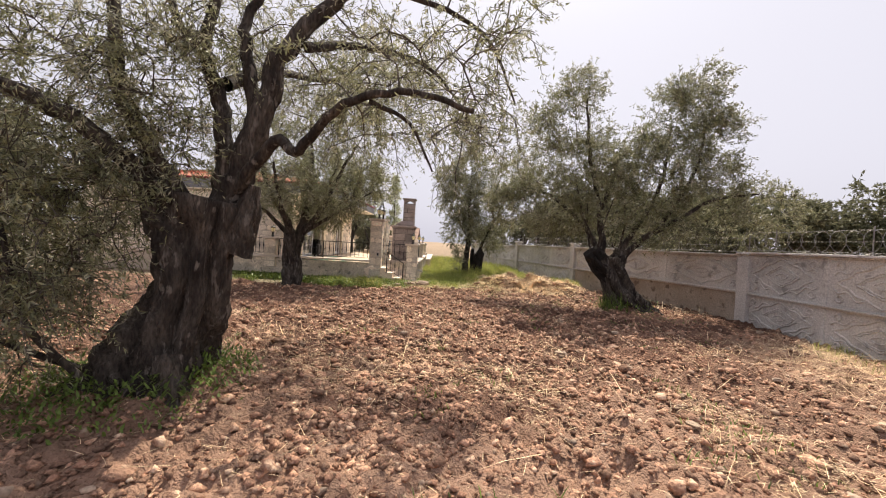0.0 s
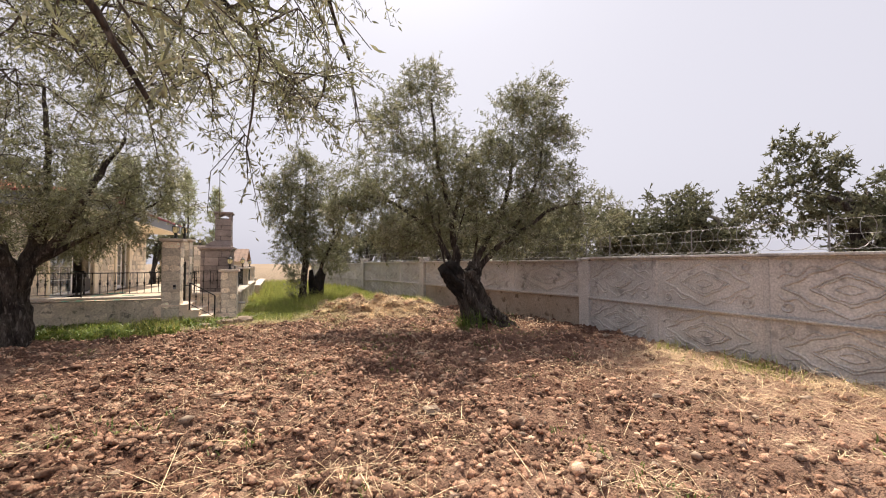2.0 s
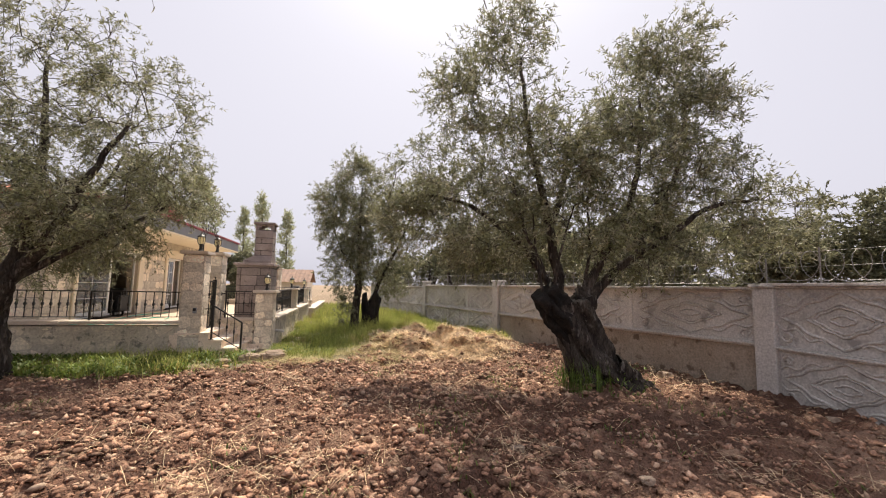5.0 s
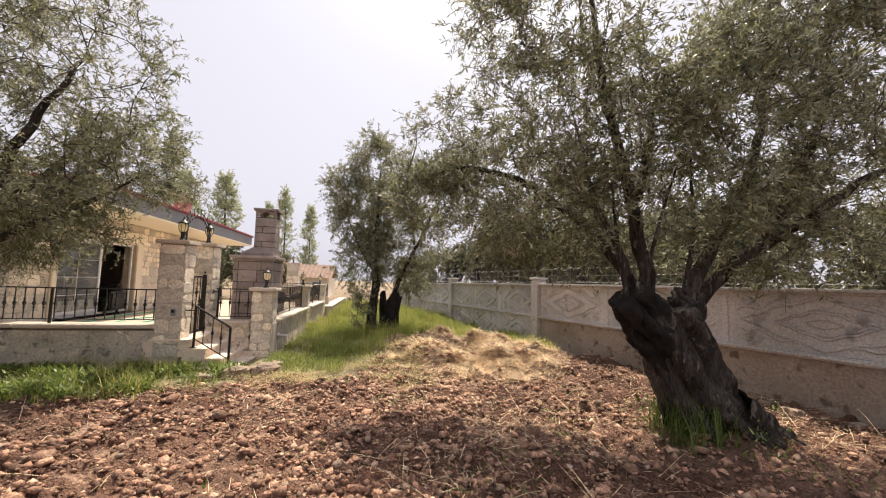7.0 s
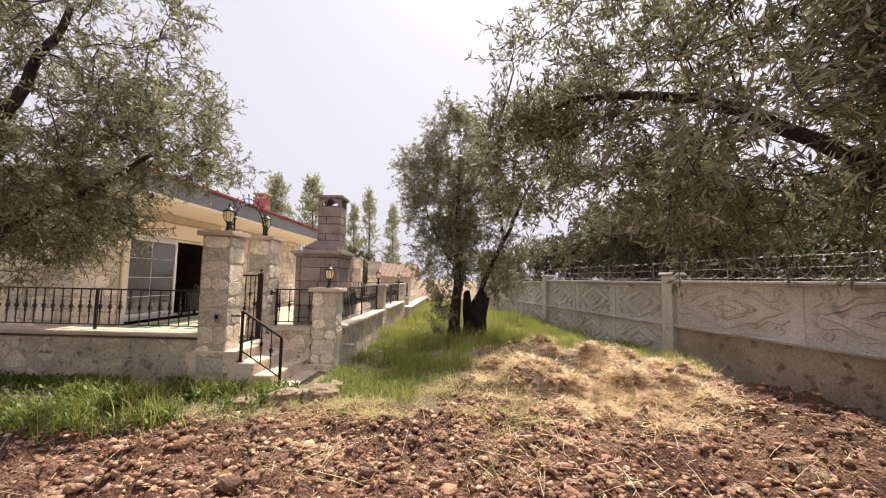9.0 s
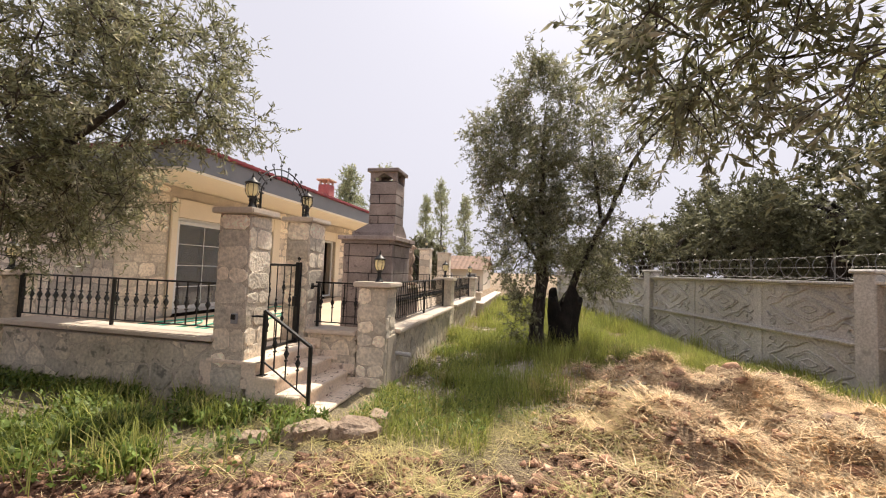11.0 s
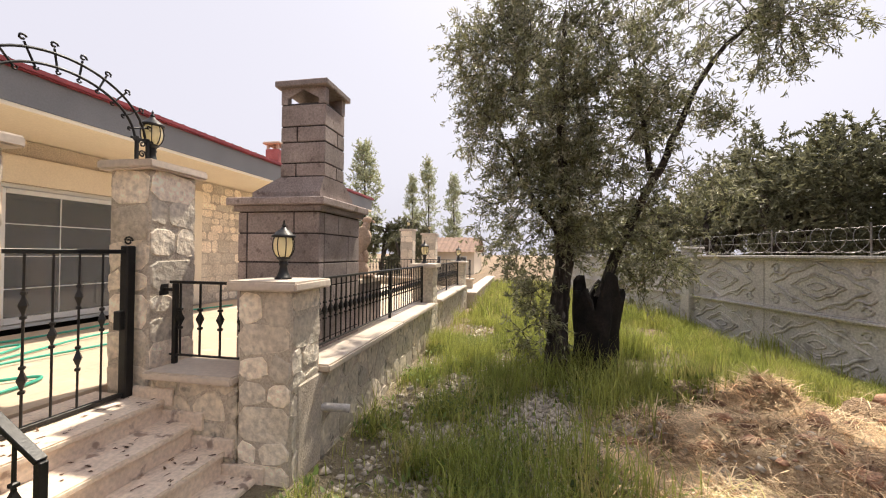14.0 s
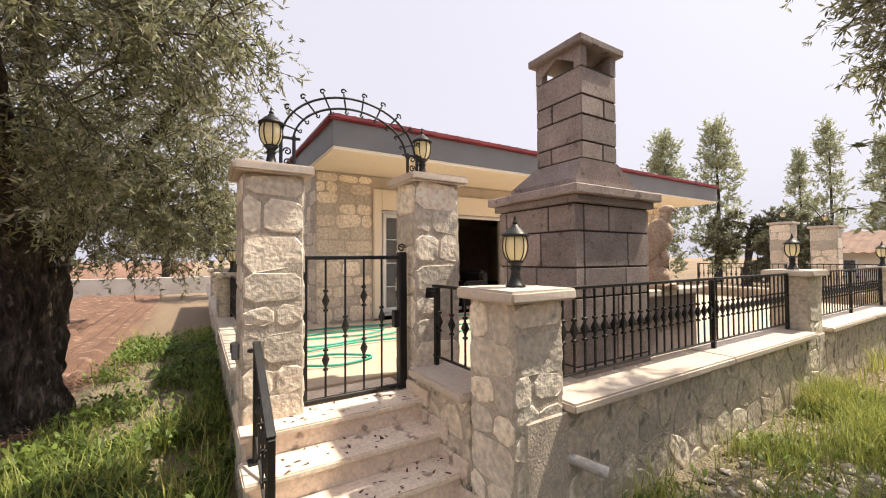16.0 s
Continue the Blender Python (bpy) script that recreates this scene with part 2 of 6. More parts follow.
def vnoise(x, y, s, seed=0):
    """Smooth value noise in 0..1 on arrays."""
    x, y = np.asarray(x) / s, np.asarray(y) / s
    xi, yi = np.floor(x).astype(np.int64), np.floor(y).astype(np.int64)
    u, v = x - xi, y - yi
    u, v = u * u * (3 - 2 * u), v * v * (3 - 2 * v)
    def h(i, j):
        k = (i * 374761393 + j * 668265263 + seed * 1442695041) & 0xFFFFFFFF
        k = ((k ^ (k >> 13)) * 1274126177) & 0xFFFFFFFF
        return ((k ^ (k >> 16)) & 0xFFFF) / 65535.0
    return (h(xi, yi) * (1 - u) + h(xi + 1, yi) * u) * (1 - v) + (h(xi, yi + 1) * (1 - u) + h(xi + 1, yi + 1) * u) * v

# ---- ground: one sheet, tilled soil, a straw-covered mound and a grassy strip ----
def smooth01(t):
    t = np.clip(t, 0, 1)
    return t * t * (3 - 2 * t)

def mound(x, y):
    x, y = np.asarray(x, dtype=float), np.asarray(y, dtype=float)
    d = np.sqrt(((x - 3.3) / 2.7) ** 2 + ((y - 15.3) / 3.3) ** 2)
    return smooth01(1 - d)

def tilled(x, y):
    """1 on the tilled soil, 0 on the grassy strips and the gravel by the terrace."""
    w = vnoise(x, y, 0.8, 5) * 0.7 - 0.35
    edge = 12.7 + 0.9 * smooth01((x + 1.6) / 1.2)
    near_front = smooth01((edge + w - y) / 0.4)
    by_mound = smooth01((15.2 + w - y) / 0.6) * smooth01((x + w - 0.7) / 0.8)
    return np.maximum(np.maximum(near_front, by_mound * (y < 15.5)), smooth01(mound(x, y) * 3 - 0.3))

def ground_z(x, y):
    x, y = np.asarray(x, dtype=float), np.asarray(y, dtype=float)
    t = tilled(x, y)
    z = -0.05 + 0.05 * (vnoise(x, y, 3.0, 1) - 0.5) + mound(x, y) * (0.2 + 0.26 * (vnoise(x, y, 0.6, 7) - 0.4)) + np.minimum(1, mound(x, y) * 2.5) * (0.2 * np.clip(vnoise(x, y, 0.45, 17) * 3 - 1.6, 0, 1) + 0.1 * (vnoise(x, y, 0.16, 18) - 0.5))
    z = z + t * (0.1 * (vnoise(x, y, 0.42, 2) - 0.5) + 0.12 * (vnoise(x, y, 0.17, 3) - 0.5) + 0.09 * (vnoise(x, y, 0.1, 8) - 0.5)) + (1 - t) * 0.03 * (vnoise(x, y, 0.3, 4) - 0.5)
    d1 = np.hypot(x + 2.4, y - 3.7)
    z = z + 0.16 * smooth01(1 - d1 / 1.4) + 0.12 * smooth01(1 - np.hypot(x - 5.0, y - 10.1) / 1.6)
    far = smooth01((np.hypot(x, y - 10) - 40) / 100)
    return z * (1 - far) - 0.1 * far

fx = np.concatenate([np.arange(-6.5, -4.0, 0.09), np.arange(-4.0, 6.5, 0.052), np.arange(6.5, 8.0, 0.08)])
fy = np.concatenate([np.arange(-1.5, 1.2, 0.09), np.arange(1.2, 14.5, 0.052), np.arange(14.5, 20.0, 0.08)])
gx = np.concatenate([[-900, -300, -100, -50, -30, -20, -14, -10, -8], fx, [8.6, 10, 13, 18, 26, 40, 70, 150, 400, 900]])
gy = np.concatenate([[-900, -300, -100, -40, -20, -10, -6, -3], fy, [20.5, 21.5, 23, 25, 28, 32, 38, 46, 60, 90, 150, 300, 600, 1200]])
GX, GY = np.meshgrid(gx, gy)
GZ = ground_z(GX, GY)
rough = tilled(GX, GY) * (np.abs(GX) < 8) * (GY < 19) * (GY > -1.5)
GZ = GZ + rough * np.random.RandomState(8).uniform(-0.028, 0.028, GZ.shape)
GX = GX + rough * np.random.RandomState(9).uniform(-0.016, 0.016, GZ.shape)
nx, ny = len(gx), len(gy)
idx = np.arange(nx * ny).reshape(ny, nx)
gq = np.stack([idx[:-1, :-1], idx[:-1, 1:], idx[1:, 1:], idx[1:, :-1]], -1).reshape(-1, 4)

# Darker than the clods: shade in the gaps put into the soil colour.
M_GROUND = surf("red_soil_gap_shade", (0.2, 0.106, 0.071), (0.1, 0.052, 0.036), 1.1, 42, 0.97, 1.0, c3=(0.42, 0.275, 0.19), c3_at=0.58, dist=0.06, grain=0.6)
def ground_blend():
    """Soil, with pale gravelly earth and straw litter where the masks say so."""
    n, l = M_GROUND.node_tree.nodes, M_GROUND.node_tree.links
    b = n["Principled BSDF"]
    soil = b.inputs["Base Color"].links[0].from_socket
    last = soil
    # dry: pale dry soil; beyond it canopy shade is painted as darker soil.
    for name, col in (("grassy", (0.27, 0.225, 0.15)), ("straw", (0.66, 0.49, 0.31)), ("dry", (0.4, 0.25, 0.175))):
        at, mx, nzx, mt = n.new("ShaderNodeAttribute"), n.new("ShaderNodeMix"), n.new("ShaderNodeTexNoise"), n.new("ShaderNodeMix")
        at.attribute_name = name
        nzx.inputs["Scale"].default_value, nzx.inputs["Detail"].default_value = 18, 6
        mt.data_type = mx.data_type = "RGBA"
        mt.inputs["A"].default_value = (*[c * 0.45 for c in col], 1)
        mt.inputs["B"].default_value = (*[c * 1.4 for c in col], 1)
        l.new(nzx.outputs["Fac"], mt.inputs["Factor"])
        l.new(at.outputs["Fac"], mx.inputs["Factor"])
        l.new(last, mx.inputs["A"]); l.new(mt.outputs["Result"], mx.inputs["B"])
        last = mx.outputs["Result"]
    l.new(last, b.inputs["Base Color"])
ground_blend()
NEAR = (GX > -6.6) & (GX < 8.1) & (GY > -1.6) & (GY < 20.1)
me = mesh_np("ground", np.stack([GX, GY, GZ], -1).reshape(-1, 3), gq, M_GROUND, False)
for name, vals in (("grassy", 1 - tilled(GX, GY)), ("straw", np.clip(mound(GX, GY) * 2.2 - 0.3, 0, 1)),
                   # Dry near the start; the darker rest holds painted tree shade too.
                   ("dry", np.where(NEAR, tilled(GX, GY) * np.clip(smooth01((5.2 - GY) / 3.0) + smooth01((GX - 4.2) / 2.0) * (GY < 8) - 0.5 + vnoise(GX, GY, 0.9, 15), 0, 1), 0.35))):
    att = me.attributes.new(name, "FLOAT", "POINT")
    att.data.foreach_set("value", vals.ravel().astype(np.float32))
tagged(new("ground", me), "reddish-brown tilled soil with straw litter and grassy edges", "ground", kind="structure")

# ---- terrace: retaining walls, steps and floor ----
TZ = 0.5       # terrace floor
CZ = 0.68      # coping top
def poly_clip(poly, a, b, c):
    """The part of a polygon where a*x + b*y <= c."""
    out = []
    for i in range(len(poly)):
        p, q = poly[i], poly[(i + 1) % len(poly)]
        dp, dq = a * p[0] + b * p[1] - c, a * q[0] + b * q[1] - c
        if dp <= 0:
            out.append(p)
        if dp * dq < 0:
            t = dp / (dp - dq)
            out.append((p[0] + t * (q[0] - p[0]), p[1] + t * (q[1] - p[1])))
    return out

def rubble_cells(w, h, sx, sy, seed):
    """Irregular stones that fill a w x h field."""
    r = random.Random(seed)
    seeds, row, y = [], 0, sy * 0.35
    while y < h + sy * 0.5:
        x = -sx * r.uniform(0, 0.6)
        while x < w + sx:
            seeds.append((x + r.uniform(-0.28, 0.28) * sx, y + r.uniform(-0.38, 0.38) * sy))
            x += sx * r.uniform(0.65, 1.4)
        y += sy * r.uniform(0.8, 1.15)
    cells = []
    for i, (ax, ay) in enumerate(seeds):
        poly = [(0, 0), (w, 0), (w, h), (0, h)]
        for j, (bx, by) in enumerate(seeds):
            if i == j or abs(bx - ax) > 3 * sx or abs(by - ay) > 3 * sy:
                continue
            a, b = bx - ax, by - ay
            poly = poly_clip(poly, a, b, (bx * bx + by * by - ax * ax - ay * ay) / 2)
            if len(poly) < 3:
                break
        if len(poly) >= 3:
            soft = []
            for k in range(len(poly)):
                p, q = poly[k], poly[(k + 1) % len(poly)]
                if math.hypot(p[0] - q[0], p[1] - q[1]) < 0.03:
                    soft.append(((p[0] + q[0]) / 2, (p[1] + q[1]) / 2))
                    continue
                soft += [(p[0] * 0.75 + q[0] * 0.25, p[1] * 0.75 + q[1] * 0.25), (p[0] * 0.25 + q[0] * 0.75, p[1] * 0.25 + q[1] * 0.75)]
            if len(soft) >= 3:
                cells.append(soft)
    return cells

def course_cells(w, h, sx, sy, seed, rough=0.02):
    """Roughly squared stones in uneven courses."""
    r = random.Random(seed)
    rows, y = [0.0], 0.0
    while y < h - sy * 0.5:
        y += sy * r.uniform(0.7, 1.35)
        rows.append(y)
    rows = [v * h / rows[-1] for v in rows]
    cells = []
    for y0, y1 in zip(rows, rows[1:]):
        xs, x = [0.0], 0.0
        while x < w - sx * 0.45:
            x += sx * r.uniform(0.55, 1.5)
            xs.append(x)
        xs = [v * w / xs[-1] for v in xs]
        for x0, x1 in zip(xs, xs[1:]):
            j = lambda: r.uniform(-rough, rough)
            c = min(0.05, (x1 - x0) * 0.24, (y1 - y0) * 0.3)
            cells.append([(x0 + c + j(), y0 + j()), (x1 - c + j(), y0 + j()), (x1 + j() * 0.3, y0 + c), (x1 + j() * 0.3, y1 - c), (x1 - c, y1 + j()), (x0 + c, y1 + j()), (x0 + j() * 0.3, y1 - c), (x0 + j() * 0.3, y0 + c)])
    return cells

def cell_stone(poly, gap, depth, origin, u, v, nrm, r):
    """Vertices and faces of one stone with a worn, domed face; poly lies in the plane u, v."""
    cx, cy = sum(p[0] for p in poly) / len(poly), sum(p[1] for p in poly) / len(poly)
    def shrink(d):
        out = []
        for p in poly:
            L = math.hypot(p[0] - cx, p[1] - cy) + 1e-6
            k = max(0.25, 1 - d / L)
            out.append((cx + (p[0] - cx) * k, cy + (p[1] - cy) * k))
        return out
    O, U, V, N = Vector(origin), Vector(u), Vector(v), Vector(nrm)
    d = depth * r.uniform(0.7, 1.25)
    tilt = (r.uniform(-0.025, 0.025), r.uniform(-0.025, 0.025))
    rings = [(shrink(gap), -0.012), (shrink(gap), d * 0.55), (shrink(gap + 0.009), d)]
    vs, n = [], len(poly)
    for ring, z in rings:
        for p in ring:
            dz = z + ((p[0] - cx) * tilt[0] + (p[1] - cy) * tilt[1] + r.uniform(-0.004, 0.004) if z > 0 else 0)
            vs.append(O + U * p[0] + V * p[1] + N * dz)
    vs.append(O + U * (cx + r.uniform(-0.03, 0.03)) + V * (cy + r.uniform(-0.02, 0.02)) + N * (d + r.uniform(-0.003, 0.006)))
    fs = []
    for k in range(2):
        for i in range(n):
            fs.append((k * n + i, k * n + (i + 1) % n, (k + 1) * n + (i + 1) % n, (k + 1) * n + i))
    for i in range(n):
        fs.append((2 * n + i, 2 * n + (i + 1) % n, 3 * n))
    return vs, fs

PIECES = []   # laid last: (parent, cells, placement)
def face_stones(parent, cells, origin, u, v, nrm, gap=0.011, depth=0.02, mat=None, seed=0, name="stone", as_stuff=False, keep=None):
    PIECES.append((parent, cells, origin, u, v, nrm, gap, depth, mat or M_STONE, seed, name, as_stuff, keep))

def lay_pieces():
    for parent, cells, origin, u, v, nrm, gap, depth, mat, seed, name, as_stuff, keep in PIECES:
        r = random.Random(seed)
        flip = Vector(u).cross(Vector(v)).dot(Vector(nrm)) < 0
        AV, AF = [], []
        for poly in cells:
            if keep and not keep(sum(p[0] for p in poly) / len(poly), sum(p[1] for p in poly) / len(poly)):
                continue
            vs, fs = cell_stone(poly, gap, depth, origin, u, v, nrm, r)
            if flip:
                fs = [tuple(reversed(f)) for f in fs]
            if as_stuff:
                o = len(AV)
                AV += vs; AF += [tuple(i + o for i in f) for f in fs]
            else:
                part(name, mesh_of(name, vs, fs, mat), parent)
        if as_stuff and AV:
            tagged(part("stonework", mesh_of("stonework", AV, AF, mat), parent), kind="stuff")

# right-hand retaining wall along y, with coping
AX, XR = -1.3, -0.82
def wall_run(name, lo, hi, label):
    return tagged(new(name, slab(name, lo, hi, M_MORTAR, 0.01)), label, "wall", kind="structure")
w_side = wall_run("wall_east", (-1.15, 15.14, -0.4), (XR, 24.4, CZ - 0.06), "rubble stone retaining wall with a cream marble coping")
face_stones(w_side, [[(a, b) for a, b in p] for p in rubble_cells(5.0, 1.0, 0.3, 0.22, 3)], (XR, 15.46, -0.38), (0, 1, 0), (0, 0, 1), (1, 0, 0), 0.014, 0.007, M_RUBBLE, 4)
face_stones(w_side, rubble_cells(3.9, 1.0, 0.32, 0.24, 13), (XR, 20.46, -0.38), (0, 1, 0), (0, 0, 1), (1, 0, 0), 0.014, 0.007, M_RUBBLE, 5, as_stuff=True)
w_front = wall_run("wall_south", (-14.0, 13.87, -0.4), (-2.38, 14.15, CZ - 0.06), "rubble stone front wall of the terrace with a coping")
face_stones(w_front, rubble_cells(5.6, 1.0, 0.32, 0.24, 23), (-7.98, 13.87, -0.38), (1, 0, 0), (0, 0, 1), (0, -1, 0), 0.014, 0.007, M_RUBBLE, 6)
w_mid = wall_run("wall_by_steps", (-2.0, 15.08, -0.4), (-1.28, 15.4, CZ - 0.06), "short rubble wall beside the steps")
face_stones(w_mid, rubble_cells(0.75, 1.0, 0.27, 0.2, 33), (-2.0, 15.08, -0.38), (1, 0, 0), (0, 0, 1), (0, -1, 0), 0.014, 0.007, M_RUBBLE, 7)
def coping(lo, hi, seed, parent):
    part("coping", slab("coping", lo, hi, M_COPING, 0.012, 0.002, seed, 2), parent, "pale cream marble coping slab")
for i, (a, b) in enumerate([(15.46, 17.5), (17.505, 19.54), (20.06, 22.0), (22.005, 23.75)]):
    coping((-1.22, a, CZ - 0.06), (XR + 0.07, b, CZ), i, w_side)
for i, (a, b) in enumerate([(-4.5, -2.42), (-6.6, -4.505), (-8.7, -6.605), (-11.3, -8.705), (-14, -11.305)]):
    coping((a, 13.79, CZ - 0.02), (b, 14.21, CZ + 0.04), 10 + i, w_front)
coping((-2.0, 15.0, CZ - 0.06), (-1.26, 15.44, CZ), 20, w_mid)
for nm, lo, hi in (("floor", (-5.5, 15.4, 0.2), (-1.15, 26.2, TZ - 0.004)), ("floor_by_gate", (-14.0, 14.15, 0.2), (-2.51, 15.399, TZ - 0.004))):
    tagged(new(nm, slab(nm, lo, hi, M_PATIO)), "sunlit cream tiled terrace floor", "floor", kind="structure")

# ---- stone pillars ----
def pillar(name, x0, x1, y0, y1, z0, top, seed, label, sx=0.29, sy=0.21, cap=0.055, capmat=None):
    p = thing(name, label, "pillar", "terrace pillars")
    g = 0.008
    part("core", slab("core", (x0 + g, y0 + g, z0), (x1 - g, y1 - g, top - 0.07), M_MORTAR, 0.012), p)
    h = top - 0.07 - z0
    for k, (o, u, n, w) in enumerate([((x0 + g, y0 + g, z0), (1, 0, 0), (0, -1, 0), x1 - x0 - 2 * g), ((x1 - g, y0 + g, z0), (0, 1, 0), (1, 0, 0), y1 - y0 - 2 * g),
                                      ((x1 - g, y1 - g, z0), (-1, 0, 0), (0, 1, 0), x1 - x0 - 2 * g), ((x0 + g, y1 - g, z0), (0, -1, 0), (-1, 0, 0), y1 - y0 - 2 * g)]):
        face_stones(p, course_cells(w, h, sx, sy, seed * 10 + k, 0.026), o, u, (0, 0, 1), n, 0.012, 0.007, M_STONE, seed + k)
    part("cap", slab("cap", (x0 - cap, y0 - cap, top - 0.07), (x1 + cap, y1 + cap, top), M_COPING, 0.012, 0.003, seed, 2), p, "pale marble cap slab")
    return p

PA = pillar("gate_pillar", -2.46, -2.03, 13.82, 14.22, -0.3, 2.19, 1, "tall squared limestone gate pillar with a marble cap")
PB = pillar("gate_pillar", -2.45, -2.06, 15.1, 15.55, 0.2, 2.26, 2, "tall squared limestone gate pillar beside the short railing")
PC = pillar("corner_pillar", -1.26, -0.83, 15.06, 15.47, -0.35, 1.36, 3, "low limestone corner pillar with a lantern on its cap")
PD = pillar("wall_pillar", -1.22, -0.83, 19.58, 20.02, 0.3, 1.38, 4, "low limestone pillar in the terrace wall", 0.35, 0.24)
PE = pillar("wall_pillar", -1.22, -0.83, 23.8, 24.25, 0.3, 1.36, 5, "low limestone end pillar of the terrace wall", 0.4, 0.3)
PF = pillar("wall_pillar", -6.14, -5.72, 13.82, 14.22, 0.3, 1.36, 6, "low limestone pillar in the front terrace wall", 0.35, 0.26)
PG = pillar("wall_pillar", -9.7, -9.28, 13.82, 14.22, 0.3, 1.36, 8, "low limestone pillar further along the front wall", 0.35, 0.26)

# ---- steps down from the gate, towards +x ----
steps = tagged(new("steps"), "four worn cream marble steps with scattered dry leaves", "steps", kind="structure")
STEP_X, STEP_Z = [-1.86, -1.6, -1.345, -1.1], [0.475, 0.32, 0.155, -0.015]
for i, (sx, sz) in enumerate(zip(STEP_X, STEP_Z)):
    back = -2.5 if i == 0 else STEP_X[i - 1] - 0.02
    part("tread", slab("tread", (back, 13.8, sz - 0.04), (sx + 0.02, 15.075, sz), M_TREAD, 0.008, 0.002, i, 2), steps)
    part("riser", slab("riser", (back - 0.1, 13.83, sz - 0.3), (sx - 0.012, 15.07, sz - 0.04), M_TREAD, 0.004, 0.001, i + 9), steps)
    part("skirting", slab("skirting", (sx - 0.27, 15.045, sz - 0.05), (sx + 0.075, 15.076, sz + 0.075), M_TREAD, 0.006), steps)

# ---- house ----
HX, HY0, HY1 = -5.7, 15.2, 25.2
D1 = (16.33, 19.25, 0.52, 2.42)
D2 = (21.35, 22.75, 0.52, 2.43)
house = thing("house", "single-storey stone house with cream trim and grey fascia", "house")
def house_wall(y0, y1, z0, z1):
    part("wall", slab("wall", (HX - 0.3, y0, z0), (HX, y1, z1), M_MORTAR), house)
WT = 3.0
house_wall(HY0, D1[0], 0.3, WT); house_wall(D1[0] + 0.001, D1[1] - 0.001, D1[3], WT); house_wall(D1[1], D2[0], 0.3, WT); house_wall(D2[0] + 0.001, D2[1] - 0.001, D2[3], WT); house_wall(D2[1], HY1, 0.3, WT)
part("wall", slab("wall", (-13.5, HY0, 0.3), (HX - 0.301, HY0 + 0.3, WT), M_MORTAR), house)
part("wall", slab("wall", (-13.5, HY1 - 0.3, 0.3), (HX - 0.301, HY1, WT), M_MORTAR), house)
part("wall", slab("wall", (-13.8, HY0, 0.3), (-13.501, HY1, WT), M_MORTAR), house)
for k, (a, b) in enumerate([(HY0, D1[0] - 0.16), (D1[1] + 0.3, D2[0] - 0.2), (D2[1] + 0.3, HY1)]):
    face_stones(house, course_cells(b - a, 2.48, 0.3, 0.19, 70 + k), (HX, a, 0.5), (0, 1, 0), (0, 0, 1), (1, 0, 0), 0.013, 0.007, M_STONE, 70 + k)
face_stones(house, course_cells(3.2, 2.48, 0.31, 0.2, 80), (HX, HY0, 0.5), (-1, 0, 0), (0, 0, 1), (0, -1, 0), 0.013, 0.007, M_STONE, 80)
face_stones(house, course_cells(4.7, 2.48, 0.42, 0.27, 81), (HX - 3.2, HY0, 0.5), (-1, 0, 0), (0, 0, 1), (0, -1, 0), 0.013, 0.007, M_STONE, 81, as_stuff=True)
# cream architraves and the band over them
def surround(d, left, right, up):
    for nm, lo, hi in (("architrave", (HX, d[0] - left, 0.5), (HX + 0.05, d[0], d[3] + up)), ("architrave", (HX, d[1], 0.5), (HX + 0.05, d[1] + right, d[3] + up)),
                       ("lintel", (HX, d[0] + 0.001, d[3]), (HX + 0.047, d[1] - 0.001, d[3] + up))):
        part(nm, slab(nm, lo, hi, M_PLASTER, 0.012, 0, 0, 2), house, "smooth cream plaster surround")
surround(D1, 0.15, 0.3, 0.36)
surround(D2, 0.2, 0.3, 0.3)

# sliding doors: one glazed leaf with glazing bars, one dark open half
def sliding_door(name, d, split, label):
    door = tagged(new(name), label, "door", kind="structure")
    x = HX - 0.1
    def bar(nm, y0, y1, z0, z1, dx=0.0, t=0.05, m=M_WHITE):
        return part(nm, slab(nm, (x - t / 2 + dx, y0, z0), (x + t / 2 + dx, y1, z1), m, 0.006), door)
    y0, y1, z0, z1 = d
    bar("frame", y0, y0 + 0.06, z0, z1); bar("frame", y1 - 0.06, y1, z0, z1)
    bar("frame", y0 + 0.061, y1 - 0.061, z1 - 0.06, z1); bar("frame", y0 + 0.061, y1 - 0.061, z0, z0 + 0.06)
    bar("stile", y0 + 0.065, y0 + 0.13, z0 + 0.065, z1 - 0.065, 0.03); bar("stile", split - 0.04, split + 0.04, z0 + 0.065, z1 - 0.065, 0.03)
    bar("rail", y0 + 0.131, split - 0.041, z1 - 0.13, z1 - 0.066, 0.03); bar("rail", y0 + 0.131, split - 0.041, z0 + 0.066, z0 + 0.15, 0.03)
    pane = bar("pane", y0 + 0.131, split - 0.041, z0 + 0.151, z1 - 0.131, 0.03, 0.012, M_GLASS)
    pane.visible_shadow = False
    n = 3
    for i in range(1, n + 1):
        zz = z0 + 0.1 + (z1 - z0 - 0.2) * i / (n + 1)
        bar("glazing_bar", y0 + 0.132, split - 0.042, zz - 0.007, zz + 0.007, 0.036, 0.016)
    mid = (y0 + split) / 2
    bar("glazing_bar", mid - 0.007, mid + 0.007, z0 + 0.152, z1 - 0.132, 0.034, 0.02)
    return door
sliding_door("door_1", D1, 17.85, "white sliding door, half of it open to a dark room")
sliding_door("door_2", D2, 22.1, "white sliding door with glazing bars")
# Floor slab whose colour carries the room's darkness.
room = tagged(new("room_shell", slab("room_shell", (-13.2, HY0 + 0.35, 0.3), (HX - 0.31, HY1 - 0.35, 0.52), M_ROOMSHADE)), "floor slab coloured near black for the shade of the unlit rooms", "floor", kind="structure")

